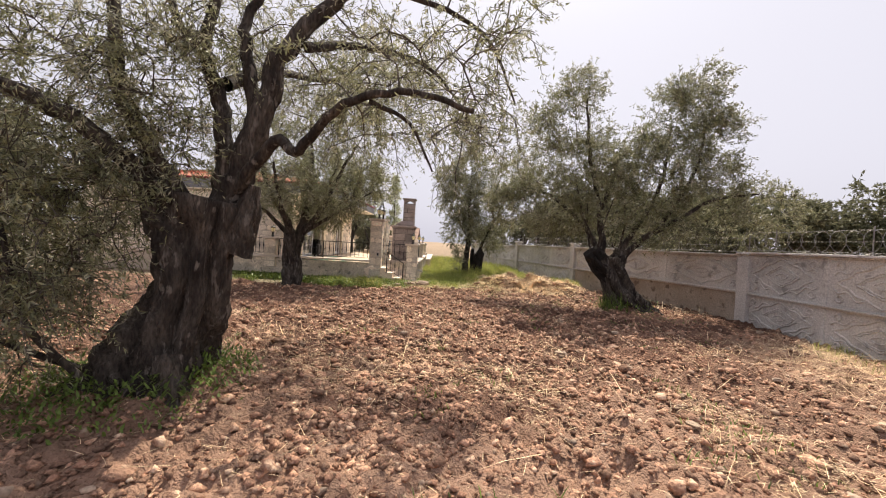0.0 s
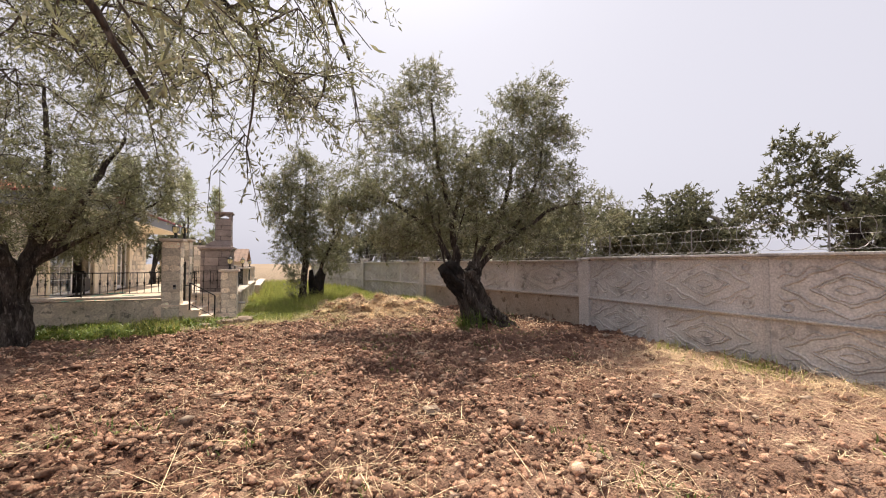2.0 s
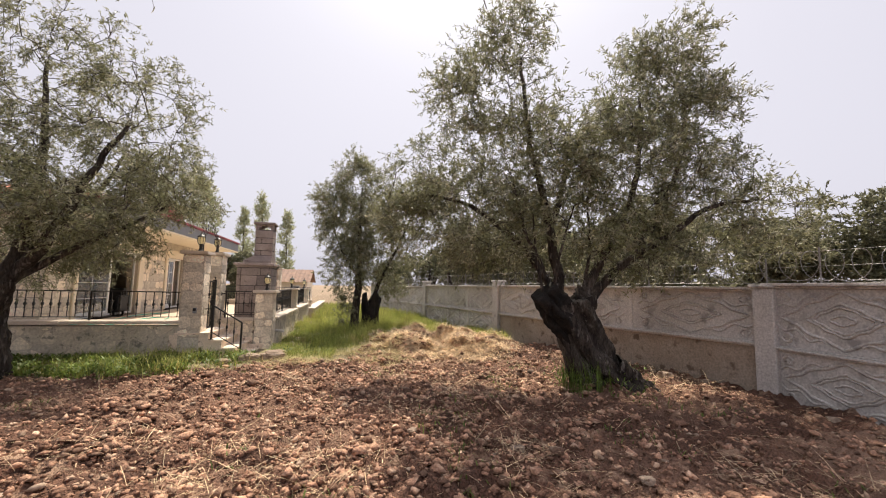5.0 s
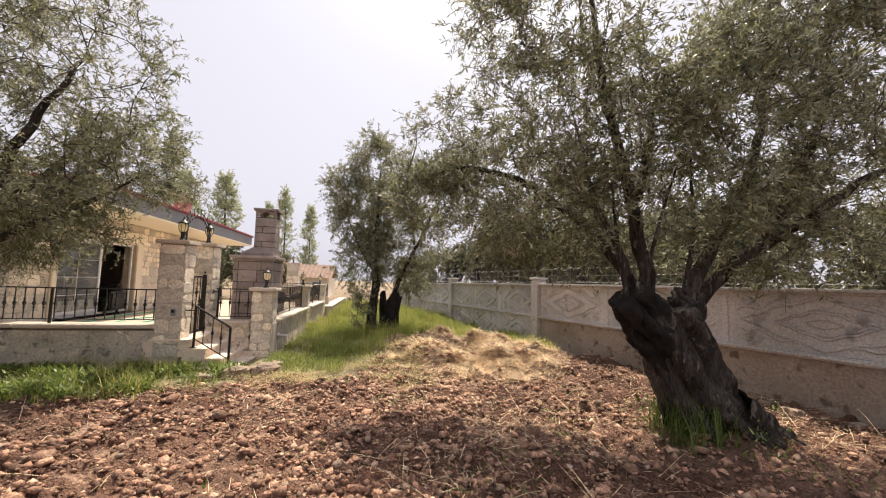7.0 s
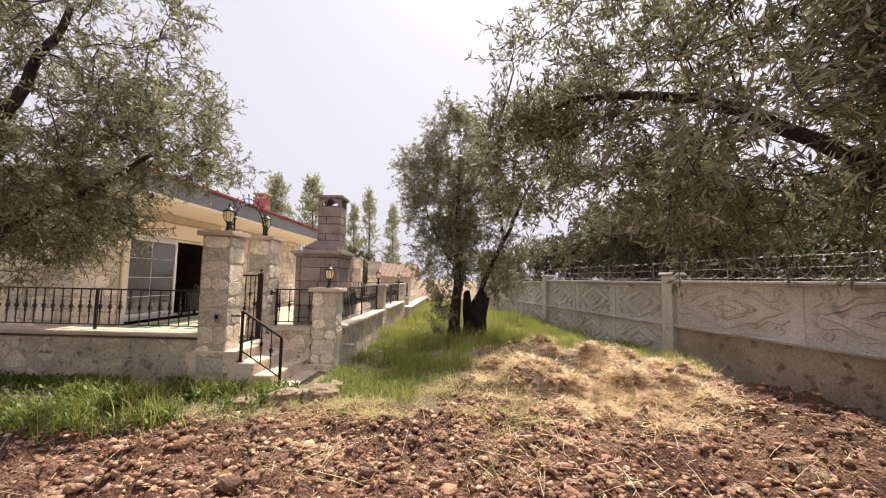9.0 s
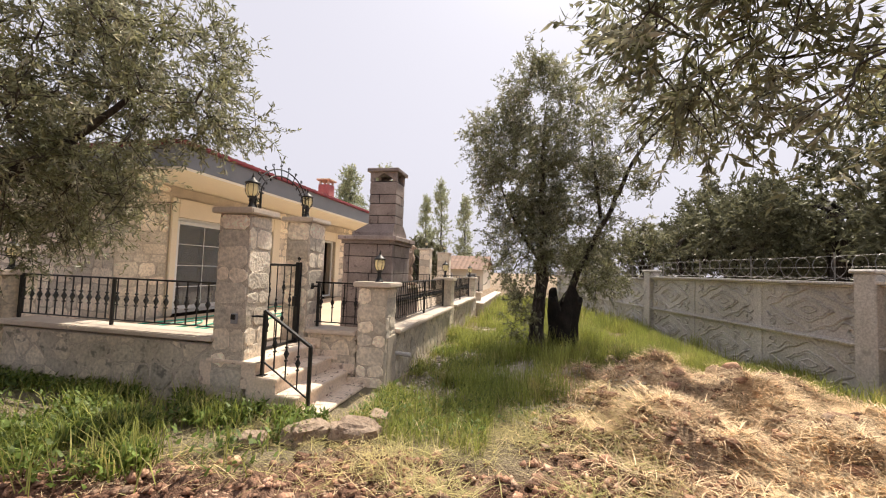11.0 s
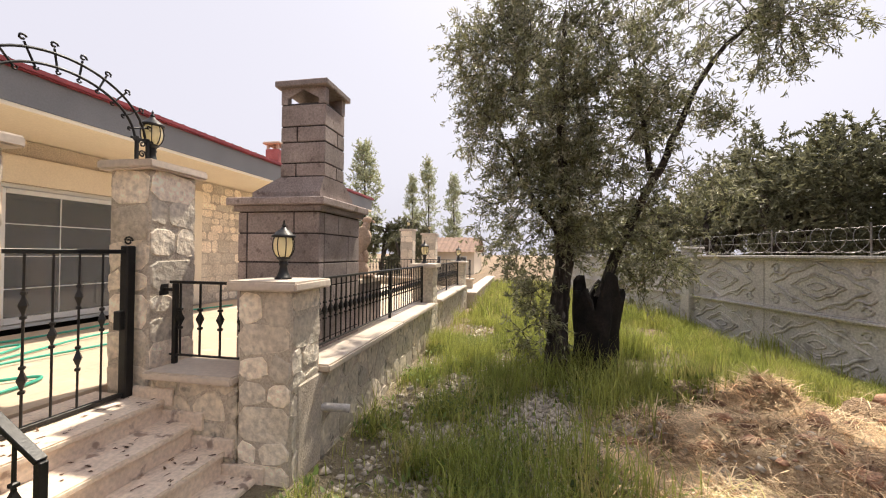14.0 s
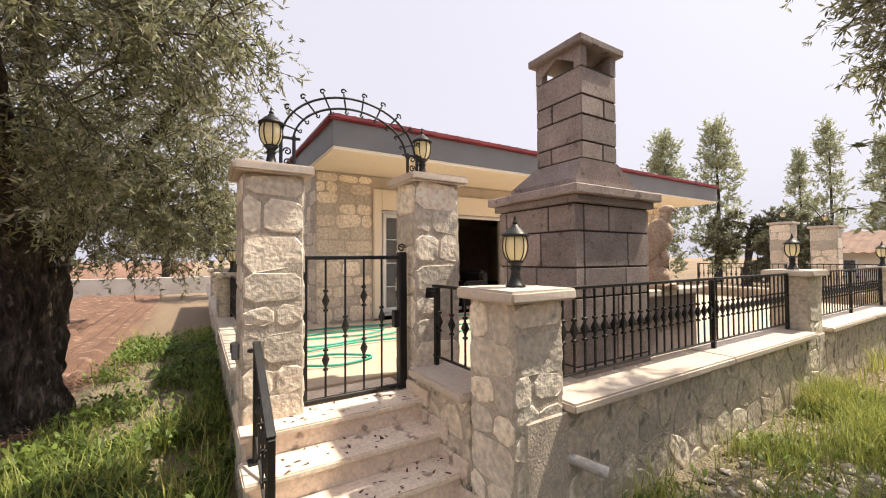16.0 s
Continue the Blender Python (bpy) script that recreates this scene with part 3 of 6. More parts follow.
# roof: soffit, fascia, red edge, tiles
EX, EY0, EY1, EZ = -4.36, 15.09, 25.6, 3.01
part("soffit", slab("soffit", (-14.6, EY0, EZ), (EX, EY1, EZ + 0.05), M_PLASTER, 0.008), house, "cream boarded soffit")
FH = 0.4
part("fascia", slab("fascia", (EX - 0.04, EY0, EZ + 0.051), (EX, EY1, EZ + FH), M_FASCIA, 0.005), house, "grey fascia board")
part("fascia", slab("fascia", (-14.6, EY0, EZ + 0.051), (EX - 0.041, EY0 + 0.04, EZ + FH), M_FASCIA, 0.005), house, "grey fascia board")
part("fascia", slab("fascia", (-14.6, EY1 - 0.04, EZ + 0.051), (EX - 0.041, EY1, EZ + FH), M_FASCIA, 0.005), house, "grey fascia board")
part("roof_edge", slab("roof_edge", (EX - 0.05, EY0 - 0.06, EZ + FH + 0.001), (EX + 0.06, EY1 + 0.06, EZ + FH + 0.07), M_RED, 0.015, 0, 0, 2), house, "dark red metal roof edge")
part("roof_edge", slab("roof_edge", (-14.6, EY0 - 0.06, EZ + FH + 0.001), (EX - 0.051, EY0 + 0.05, EZ + FH + 0.07), M_RED, 0.015, 0, 0, 2), house, "dark red metal roof edge")
def hip_roof():
    """Hipped roof whose tile rows are real ridges."""
    x0, x1, y0, y1, z, rz = -14.6, EX + 0.02, EY0 - 0.02, EY1 + 0.02, EZ + FH + 0.06, EZ + FH + 1.05
    rx = (x0 + x1) / 2
    V, F = [], []
    def plane(a, b, c, d, n):
        o = len(V)
        for i in range(n + 1):
            p, q = Vector(a).lerp(Vector(b), i / n), Vector(d).lerp(Vector(c), i / n)
            up = 0.03 if i % 2 else 0.0
            V.extend([p + Vector((0, 0, up)), q + Vector((0, 0, up))])
        for i in range(n):
            F.append((o + 2 * i, o + 2 * i + 2, o + 2 * i + 3, o + 2 * i + 1))
    ya, yb = y0 + 4.5, y1 - 4.5
    plane((x1, y0, z), (x1, y1, z), (rx, yb, rz), (rx, ya, rz), 100)
    plane((x0, y1, z), (x0, y0, z), (rx, ya, rz), (rx, yb, rz), 100)
    plane((x0, y0, z), (x1, y0, z), (rx, ya, rz), (rx, ya, rz), 90)
    plane((x1, y1, z), (x0, y1, z), (rx, yb, rz), (rx, yb, rz), 90)
    return mesh_of("roof", V, F, M_TILE)
part("roof", hip_roof(), house, "low red clay tile roof")
ch = part("roof_chimney", slab("roof_chimney", (-6.2, 22.3, 3.4), (-5.8, 22.7, 4.4), surf("pink_render", (0.42, 0.17, 0.17), (0.35, 0.13, 0.135), 4, 40, 0.9, 0.3), 0.01), house, "pink rendered chimney with an open cap")
for dx, dy in ((0.02, 0.02), (0.32, 0.02), (0.02, 0.32), (0.32, 0.32)):
    part("cap_post", slab("cap_post", (-6.2 + dx, 22.3 + dy, 4.401), (-6.14 + dx, 22.36 + dy, 4.53), M_MORTAR), ch)
part("cap", slab("cap", (-6.26, 22.24, 4.531), (-5.74, 22.76, 4.6), M_MORTAR, 0.02), ch)

# ---- outdoor fireplace of grey blocks ----
fp = thing("outdoor_fireplace", "tall grey andesite block barbecue fireplace with a capped flue", "fireplace")
BX0, BX1, BY0, BY1 = -1.92, -1.08, 15.88, 16.8
def block_core(z0, z1, x0, x1, y0, y1, nm="core"):
    part(nm, slab(nm, (x0 + 0.012, y0 + 0.012, z0), (x1 - 0.012, y1 - 0.012, z1), M_BLOCKJOINT), fp)
def ashlar(x0, x1, y0, y1, z0, rows, seed, corner=0.1):
    """Sawn blocks in level courses on the four sides, a quoin strip at the corners."""
    r = random.Random(seed)
    z = z0
    for k, h in enumerate(rows):
        for side in range(4):
            w = (x1 - x0) if side % 2 == 0 else (y1 - y0)
            cuts = [0.0]
            n = 2 if w > 0.6 else (1 if k % 2 else 2)
            if corner and w > 0.6:
                cuts.append(corner)
            for i in range(1, n):
                cuts.append((0.5 + r.uniform(-0.22, 0.22)) * w if not corner else corner + (w - corner) * (i / n + r.uniform(-0.16, 0.16)))
            cuts.append(w)
            for a, b in zip(cuts, cuts[1:]):
                g, d = 0.007, 0.012
                def P(s, t):
                    if side == 0: return (x0 + s, y0 + t)
                    if side == 1: return (x1 - t, y0 + s)
                    if side == 2: return (x1 - s, y1 - t)
                    return (x0 + t, y1 - s)
                p0, p1 = P(a + g, 0.0 if side % 2 == 0 else 0.001), P(b - g, 0.013)
                lo = (min(p0[0], p1[0]), min(p0[1], p1[1]), z + g)
                hi = (max(p0[0], p1[0]), max(p0[1], p1[1]), z + h - g)
                part("block", slab("block", lo, hi, M_BLOCK, 0.003, 0.001, seed + k * 7 + side), fp)
        z += h
block_core(0.3, 2.0, BX0, BX1, BY0, BY1)
ashlar(BX0, BX1, BY0, BY1, 0.5, [0.26, 0.24, 0.25, 0.22, 0.27, 0.2], 7)
part("shelf", slab("shelf", (BX0 - 0.03, BY0 - 0.03, 1.945), (BX1 + 0.03, BY1 + 0.03, 2.0), M_BLOCK, 0.006), fp)
part("shelf", slab("shelf", (BX0 - 0.075, BY0 - 0.075, 2.001), (BX1 + 0.075, BY1 + 0.075, 2.07), M_BLOCK, 0.008), fp)
SX0, SX1, SY0, SY1 = -1.55, -1.09, 15.98, 16.4
def frustum():
    a = [(BX0 + 0.12, BY0 + 0.04), (BX1 - 0.02, BY0 + 0.04), (BX1 - 0.02, BY1 - 0.16), (BX0 + 0.12, BY1 - 0.16)]
    b = [(SX0, SY0), (SX1, SY0), (SX1, SY1), (SX0, SY1)]
    V = [(x, y, 2.071) for x, y in a] + [(x, y, 2.13) for x, y in a] + [(x, y, 2.28) for x, y in b]
    F = [(i, (i + 1) % 4, 4 + (i + 1) % 4, 4 + i) for i in range(4)] + [(4 + i, 4 + (i + 1) % 4, 8 + (i + 1) % 4, 8 + i) for i in range(4)] + [(8, 9, 10, 11), (3, 2, 1, 0)]
    return mesh_of("shoulder", V, F, M_BLOCK)
part("shoulder", frustum(), fp)
block_core(2.281, 2.985, SX0, SX1, SY0, SY1, "flue")
ashlar(SX0, SX1, SY0, SY1, 2.282, [0.13, 0.2, 0.15, 0.21], 21, 0)
for dx0, dx1, dy0, dy1 in ((0, 0.07, 0, 0.07), (0.39, 0.46, 0, 0.07), (0, 0.07, 0.35, 0.42), (0.39, 0.46, 0.35, 0.42)):
    part("flue_post", slab("flue_post", (SX0 + dx0, SY0 + dy0, 2.975), (SX0 + dx1, SY0 + dy1, 3.13), M_BLOCK, 0.004), fp)
for y in (SY0, SY1 - 0.03):
    V = [(SX0 + 0.07, y, 3.03), (SX0 + 0.07, y, 3.13), (SX1 - 0.07, y, 3.13), (SX1 - 0.07, y, 3.03), ((SX0 + SX1) / 2, y, 3.115)]
    V += [(a, b + 0.03, c) for a, b, c in V]
    F = [(0, 4, 1), (4, 2, 1), (4, 3, 2), (6, 9, 5), (6, 7, 9), (7, 8, 9), (0, 5, 9, 4), (4, 9, 8, 3)]
    part("flue_gable", mesh_of("flue_gable", V, F, M_BLOCK), fp)
part("cap", slab("cap", (SX0 - 0.04, SY0 - 0.05, 3.131), (SX1 + 0.04, SY1 + 0.05, 3.19), M_BLOCK, 0.008), fp)
part("side_ledge", slab("side_ledge", (-1.95, 16.82, 1.2), (-1.1, 17.75, 1.26), M_COPING, 0.01), fp, "pale marble side ledge")
part("side_base", slab("side_base", (-1.9, 16.81, 0.3), (-1.15, 17.7, 1.199), M_BLOCK, 0.01), fp)

# ---- precast concrete boundary wall with razor wire ----
def relief(w, h):
    """Raised wavy lozenge ornament of one panel, in its own plane (x along, z up, y out)."""
    paths = []
    cx, cz = w / 2, h / 2
    for k, (a, b) in enumerate(((0.42, 0.37), (0.24, 0.22), (0.2, 0.18), (0.09, 0.07))):
        pts = []
        for i in range(37):
            t = 2 * math.pi * i / 36
            s = 1 / (abs(math.cos(t)) ** 1.15 + abs(math.sin(t)) ** 1.15) ** 0.87
            s *= 1 + 0.05 * math.cos(8 * t + k)
            pts.append(((cx + w * a * s * math.cos(t), 0.004, cz + h * b * 1.15 * s * math.sin(t)), 0.024 - 0.003 * k))
        paths.append(pts)
    for sx in (-1, 1):
        for sz in (-1, 1):
            pts = []
            for i in range(20):
                u = i / 19
                pts.append(((cx + sx * w * (0.47 - 0.36 * u), 0.004, cz + sz * h * (0.14 + 0.26 * u + 0.05 * math.sin(u * 12))), 0.02))
            paths.append(pts)
            pts = []
            for i in range(18):
                t = i / 17 * 2.1 * math.pi
                rr = h * 0.1 * (1 - 0.6 * i / 17)
                pts.append(((cx + sx * (w * 0.40 + rr * math.cos(t)), 0.004, cz + sz * (h * 0.33 + rr * math.sin(t))), 0.022))
            paths.append(pts)
    return tubes("relief", paths, M_CONC, 4)
RELIEFS = {}
def stepped(name, L, steps):
    """A moulded strip: courses of differing depth stacked on one another."""
    bm = bmesh.new()
    for half, z0, z1 in steps:
        bmesh.ops.create_cube(bm, size=1, matrix=Matrix.Translation((L / 2, 0, (z0 + z1) / 2)) @ Matrix.Diagonal((L, half * 2, z1 - z0 - 0.0005, 1)))
    bmesh.ops.bevel(bm, geom=bm.edges[:], offset=0.006, segments=1, affect="EDGES")
    return bm_mesh(name, bm, M_CONC)
def fence_run(parent, a, b, n, base, band, top, lower_relief=True, low_mat=None):
    """n bays of two stacked panels between two ground points, joints between them."""
    A, B = Vector((*a, 0)), Vector((*b, 0))
    d = (B - A); L = d.length / n; ang = math.degrees(math.atan2(d.y, d.x))
    for i in range(n):
        o = A + d * (i / n)
        m = pose(o.x, o.y, 0, 0, 0, ang)
        key = (round(L, 3), base, band, top, low_mat is None)
        if key not in RELIEFS:
            h2 = top - 0.1 - band
            RELIEFS[key] = (slab("panel", (0.0, -0.03, base), (L, 0.03, band - 0.05), low_mat or M_CONC, 0.006), slab("panel", (0.0, -0.03, band + 0.03), (L, 0.03, top - 0.08), M_CONC, 0.006),
                            stepped("ledge", L, ((0.075, band - 0.05, band - 0.02), (0.125, band - 0.02, band + 0.012), (0.065, band + 0.012, band + 0.03))), stepped("coping", L, ((0.08, top - 0.08, top - 0.045), (0.15, top - 0.045, top))),
                            relief(L - 0.2, h2), relief(L - 0.2, band - 0.05 - max(base, -0.12)), slab("joint_strip", (-0.045, -0.05, band if low_mat else base), (0.045, 0.05, top - 0.081), M_CONC, 0.01))
        lo, hi, ledge, cope, r1, r2, joint = RELIEFS[key]
        part("panel", lo, parent, "", m); part("panel", hi, parent, "", m); part("ledge", ledge, parent, "", m); part("coping", cope, parent, "", m)
        part("relief", r1, parent, "", m @ Matrix.Translation((0.1, 0.03, band + 0.03)))
        if lower_relief:
            part("relief", r2, parent, "", m @ Matrix.Translation((0.1, 0.03, max(base, -0.12))))
        part("joint_strip", joint, parent, "", m)
def fence_post(parent, x, y, top, ang, w=0.3):
    m = pose(x, y, 0, 0, 0, ang)
    p = part("post", slab("post", (-w / 2, -w / 2, -0.4), (w / 2, w / 2, top), M_CONC, 0.015), parent, "", m)
    part("post_cap", slab("post_cap", (-w / 2 - 0.04, -w / 2 - 0.04, top + 0.001), (w / 2 + 0.04, w / 2 + 0.04, top + 0.06), M_CONC, 0.02), p)
fence = tagged(new("wall_boundary"), "grey precast concrete boundary wall with raised scroll ornament", "wall", kind="structure")
W4, W3, W2, W1 = (7.42, 9.4), (5.72, 16.6), (4.45, 22.2), (2.6, 30.5)
fence_run(fence, (7.3, -10.3), W4, 10, -0.3, 0.7, 1.68)
fence_run(fence, W4, W3, 3, -0.3, 0.72, 1.62, False, M_EARTHY)
fence_run(fence, W3, W2, 3, -0.3, 0.72, 1.6)
fence_run(fence, W2, W1, 4, -0.3, 0.72, 1.55)
fence_post(fence, *W4, 1.6, 98); fence_post(fence, *W3, 1.72, 102); fence_post(fence, *W2, 1.72, 102); fence_post(fence, *W1, 1.68, 102)

def razor_wire(pts, r, pitch, name):
    w = tagged(new(name), "sagging coil of galvanised razor wire along the wall top", "razor wire")
    P = spline(pts, 60)
    seg = np.linalg.norm(np.diff(P, axis=0), axis=1)
    s = np.concatenate([[0], np.cumsum(seg)])
    L = s[-1]
    n = int(L / pitch * 14)
    t = np.linspace(0, L, n)
    C = np.stack([np.interp(t, s, P[:, k]) for k in range(3)], -1)
    ph = t / pitch * 2 * np.pi
    C[:, 2] += r * np.sin(ph) + 0.02 * np.sin(t * 1.3)
    d = (np.array(pts[-1]) - np.array(pts[0])); d /= np.linalg.norm(d)
    nrm = np.array([-d[1], d[0], 0])
    C += nrm * (0.6 * r * np.cos(ph))[:, None] + d * (0.45 * r * np.cos(ph))[:, None]
    part("coil", tubes("coil", [[(c, 0.0045) for c in C]], M_WIRE, 4), w)
    for dz in (-r * 0.9, 0.0, r * 0.95):
        part("strand", tubes("strand", [[(p + np.array([0, 0, dz]), 0.0028) for p in P]], M_WIRE, 4), w)
    for k in range(0, 60, 8):
        p = P[k]
        part("stake", tubes("stake", [[(p + np.array([0, 0, -r - 0.05]), 0.012), (p + np.array([0, 0, r + 0.05]), 0.012)]], M_WIRE, 5), w)
    return w
razor_wire([(7.3, -6, 1.92), (7.33, 2, 1.92), (7.42, 9.4, 1.92)], 0.22, 0.3, "razor_wire")
razor_wire([(W4[0], W4[1], 1.84), (W3[0], W3[1], 1.82), (W2[0], W2[1], 1.8)], 0.18, 0.3, "razor_wire")
razor_wire([(W2[0], W2[1], 1.76), (W1[0], W1[1], 1.72)], 0.16, 0.3, "razor_wire")

low = tagged(new("wall_west", slab("wall_west", (-22.3, -20.0, -0.3), (-22.0, 40.0, 0.75), M_CONC, 0.02)), "low grey concrete wall across the far side of the field", "wall", kind="structure")

# ---- trees ----
def leaf_arrays(P, D, length, width, rs, simple=False):
    """Folded lance-shaped leaves at points P along directions D: two triangles each, one when simple."""
    n = len(P)
    D = D / (np.linalg.norm(D, axis=1)[:, None] + 1e-9)
    rnd = rs.normal(size=(n, 3))
    S = np.cross(D, rnd); S /= np.linalg.norm(S, axis=1)[:, None] + 1e-9
    N = np.cross(D, S)
    L = length * rs.uniform(0.7, 1.25, n)[:, None]
    W = width * rs.uniform(0.8, 1.2, n)[:, None]
    a, b = P, P + D * L
    if simple:
        V = np.stack([a + S * W * 0.5, b, a - S * W * 0.5 + N * W * 0.2], 1).reshape(-1, 3)
        return V, np.arange(n * 3).reshape(-1, 3)
    mid = P + D * L * 0.45
    c, d = mid + S * W * 0.5 + N * W * 0.2, mid - S * W * 0.5 + N * W * 0.2
    V = np.stack([a, c, b, d], 1).reshape(-1, 3)
    k = np.arange(n)[:, None] * 4
    F = np.concatenate([k + np.array([[0, 1, 2]]), k + np.array([[0, 2, 3]])], 1).reshape(-1, 3)
    return V, F

def trunk_mesh(name, pts, radii, seed, lobes=5, depth=0.26, sides=44, rows=44, mat=None):
    """A gnarled, fluted trunk lofted along a spline."""
    P = spline(pts, rows)
    R = np.interp(np.linspace(0, 1, rows), np.linspace(0, 1, len(radii)), radii)
    T = np.gradient(P, axis=0); T /= np.linalg.norm(T, axis=1)[:, None]
    U = np.cross(T, [0, 1, 0]); U /= np.linalg.norm(U, axis=1)[:, None]
    W = np.cross(T, U)
    V = []
    for i in range(rows):
        for j in range(sides):
            a = 2 * math.pi * j / sides
            u = i / rows
            wob = 0.5 * noise.noise(Vector((math.cos(a) * 1.2, math.sin(a) * 1.2, u * 2.4 + seed)))
            tw = a + 1.5 * u + seed + wob
            k = 1 + depth * (abs(math.sin(lobes * tw / 2)) - 0.7) + depth * 0.5 * (abs(math.sin((lobes + 1.5) * tw + 3.0 * wob + 2.1 * math.sin(i * 0.12 + seed))) - 0.64)
            k += 0.2 * noise.noise(Vector((math.cos(a) * 2 + seed, math.sin(a) * 2, u * 5))) + 0.1 * noise.noise(Vector((math.cos(a) * 6, math.sin(a) * 6 + seed, u * 14)))
            V.append(P[i] + R[i] * k * (math.cos(a) * U[i] + math.sin(a) * W[i]))
    F = [(i * sides + j, i * sides + (j + 1) % sides, (i + 1) * sides + (j + 1) % sides, (i + 1) * sides + j) for i in range(rows - 1) for j in range(sides)]
    V.append(P[-1] - T[-1] * 0.03)
    F += [((rows - 1) * sides + j, (rows - 1) * sides + (j + 1) % sides, len(V) - 1) for j in range(sides)]
    return mesh_of(name, V, F, mat or M_BARK, True)

def make_tree(name, label, trunks, limbs, blobs, clusters, twigs, leaves, seed, leaf=(0.062, 0.014), droop=0.25, spread=0.3, leafmat=None, thin=True, group=""):
    """trunks: (points, radii, lobes). limbs: (points, start radius, end radius). blobs: crown volumes (centre, radii, weight)."""
    rs = np.random.RandomState(seed)
    t = thing(name, label, "tree", group)
    for k, (pts, radii, lobes, *bark) in enumerate(trunks):
        part("trunk", trunk_mesh("trunk", pts, radii, seed + k, lobes, *((0.42, 64, 44) if thin else (0.2, 14, 10)), *bark), t)
    nodes = []
    for pts, r0, r1 in limbs:
        n = max(8, len(pts) * 5)
        P = spline(pts, n)
        P[1:-1] += rs.normal(0, r0 * 0.12, (n - 2, 3))
        R = np.linspace(r0, r1, n)
        part("limb", tubes("limb", [[(p, r) for p, r in zip(P, R)]], M_BARK, 9), t)
        nodes.append(P[n // 3:])
    nodes = np.concatenate(nodes)
    w = np.array([b[2] for b in blobs], dtype=float); w /= w.sum()
    pick = rs.choice(len(blobs), clusters, p=w)
    C0 = np.array([b[0] for b in blobs])[pick]; C1 = np.array([b[1] for b in blobs])[pick]
    dirs = rs.normal(size=(clusters, 3)); dirs /= np.linalg.norm(dirs, axis=1)[:, None]
    rad = rs.uniform(0.12, 1.0, clusters)[:, None] ** 0.5
    centres = C0 + C1 * dirs * rad
    paths, LP, LD = [], [], []
    near = np.array([((nodes - c) ** 2).sum(1).min() for c in centres])
    order = np.argsort(near)
    centres, C0 = centres[order], C0[order]
    joints = np.zeros((len(nodes) + 2 * clusters, 3))
    joints[:len(nodes)] = nodes
    filled = len(nodes)
    for i, c in enumerate(centres):
        J = joints[:filled]
        d2 = ((J - c) ** 2).sum(1) + 0.6 * np.maximum(0, J[:, 2] - c[2]) ** 2
        s = J[np.argmin(d2)]
        dist = np.linalg.norm(c - s)
        mid = (s + c) / 2 + np.array([0, 0, 0.1 * dist]) + rs.normal(0, 0.06 * dist + 0.01, 3)
        paths.append([(p, r) for p, r in zip(spline([s, mid, c], 5), np.linspace(0.006 + 0.011 * dist, 0.005, 5))])
        joints[filled], joints[filled + 1] = mid, c
        filled += 2
        out = c - C0[i]; out /= np.linalg.norm(out) + 1e-6
        for k in range(twigs):
            dv = out * 0.7 + rs.normal(0, 0.65, 3) + np.array([0, 0, 0.25 - droop])
            dv /= np.linalg.norm(dv)
            L = spread * rs.uniform(0.55, 1.45)
            hub, c = c, c + rs.normal(0, spread * 0.25, 3)
            e = c + dv * L + np.array([0, 0, -droop * L * 0.8])
            m2 = c + dv * L * 0.55
            if thin and k % 2 == 0:
                paths.append([(hub, 0.0045), (m2, 0.003), (e, 0.002)])
            u = rs.uniform(0.08, 1.0, leaves)
            P = (1 - u)[:, None] ** 2 * c + 2 * ((1 - u) * u)[:, None] * m2 + (u ** 2)[:, None] * e
            LP.append(P + rs.normal(0, 0.006, P.shape))
            LD.append((e - c) / L * 0.55 + rs.normal(0, 0.6, P.shape) + np.array([0, 0, -0.1 * droop]))
            c = hub
    tagged(part("twig_work", tubes("twig_work", paths, M_TWIG, 3), t), kind="stuff")
    V, F = leaf_arrays(np.concatenate(LP), np.concatenate(LD), leaf[0], leaf[1], rs, not thin)
    part("crown", mesh_np("crown", V, F, leafmat or M_LEAF), t)
    return t

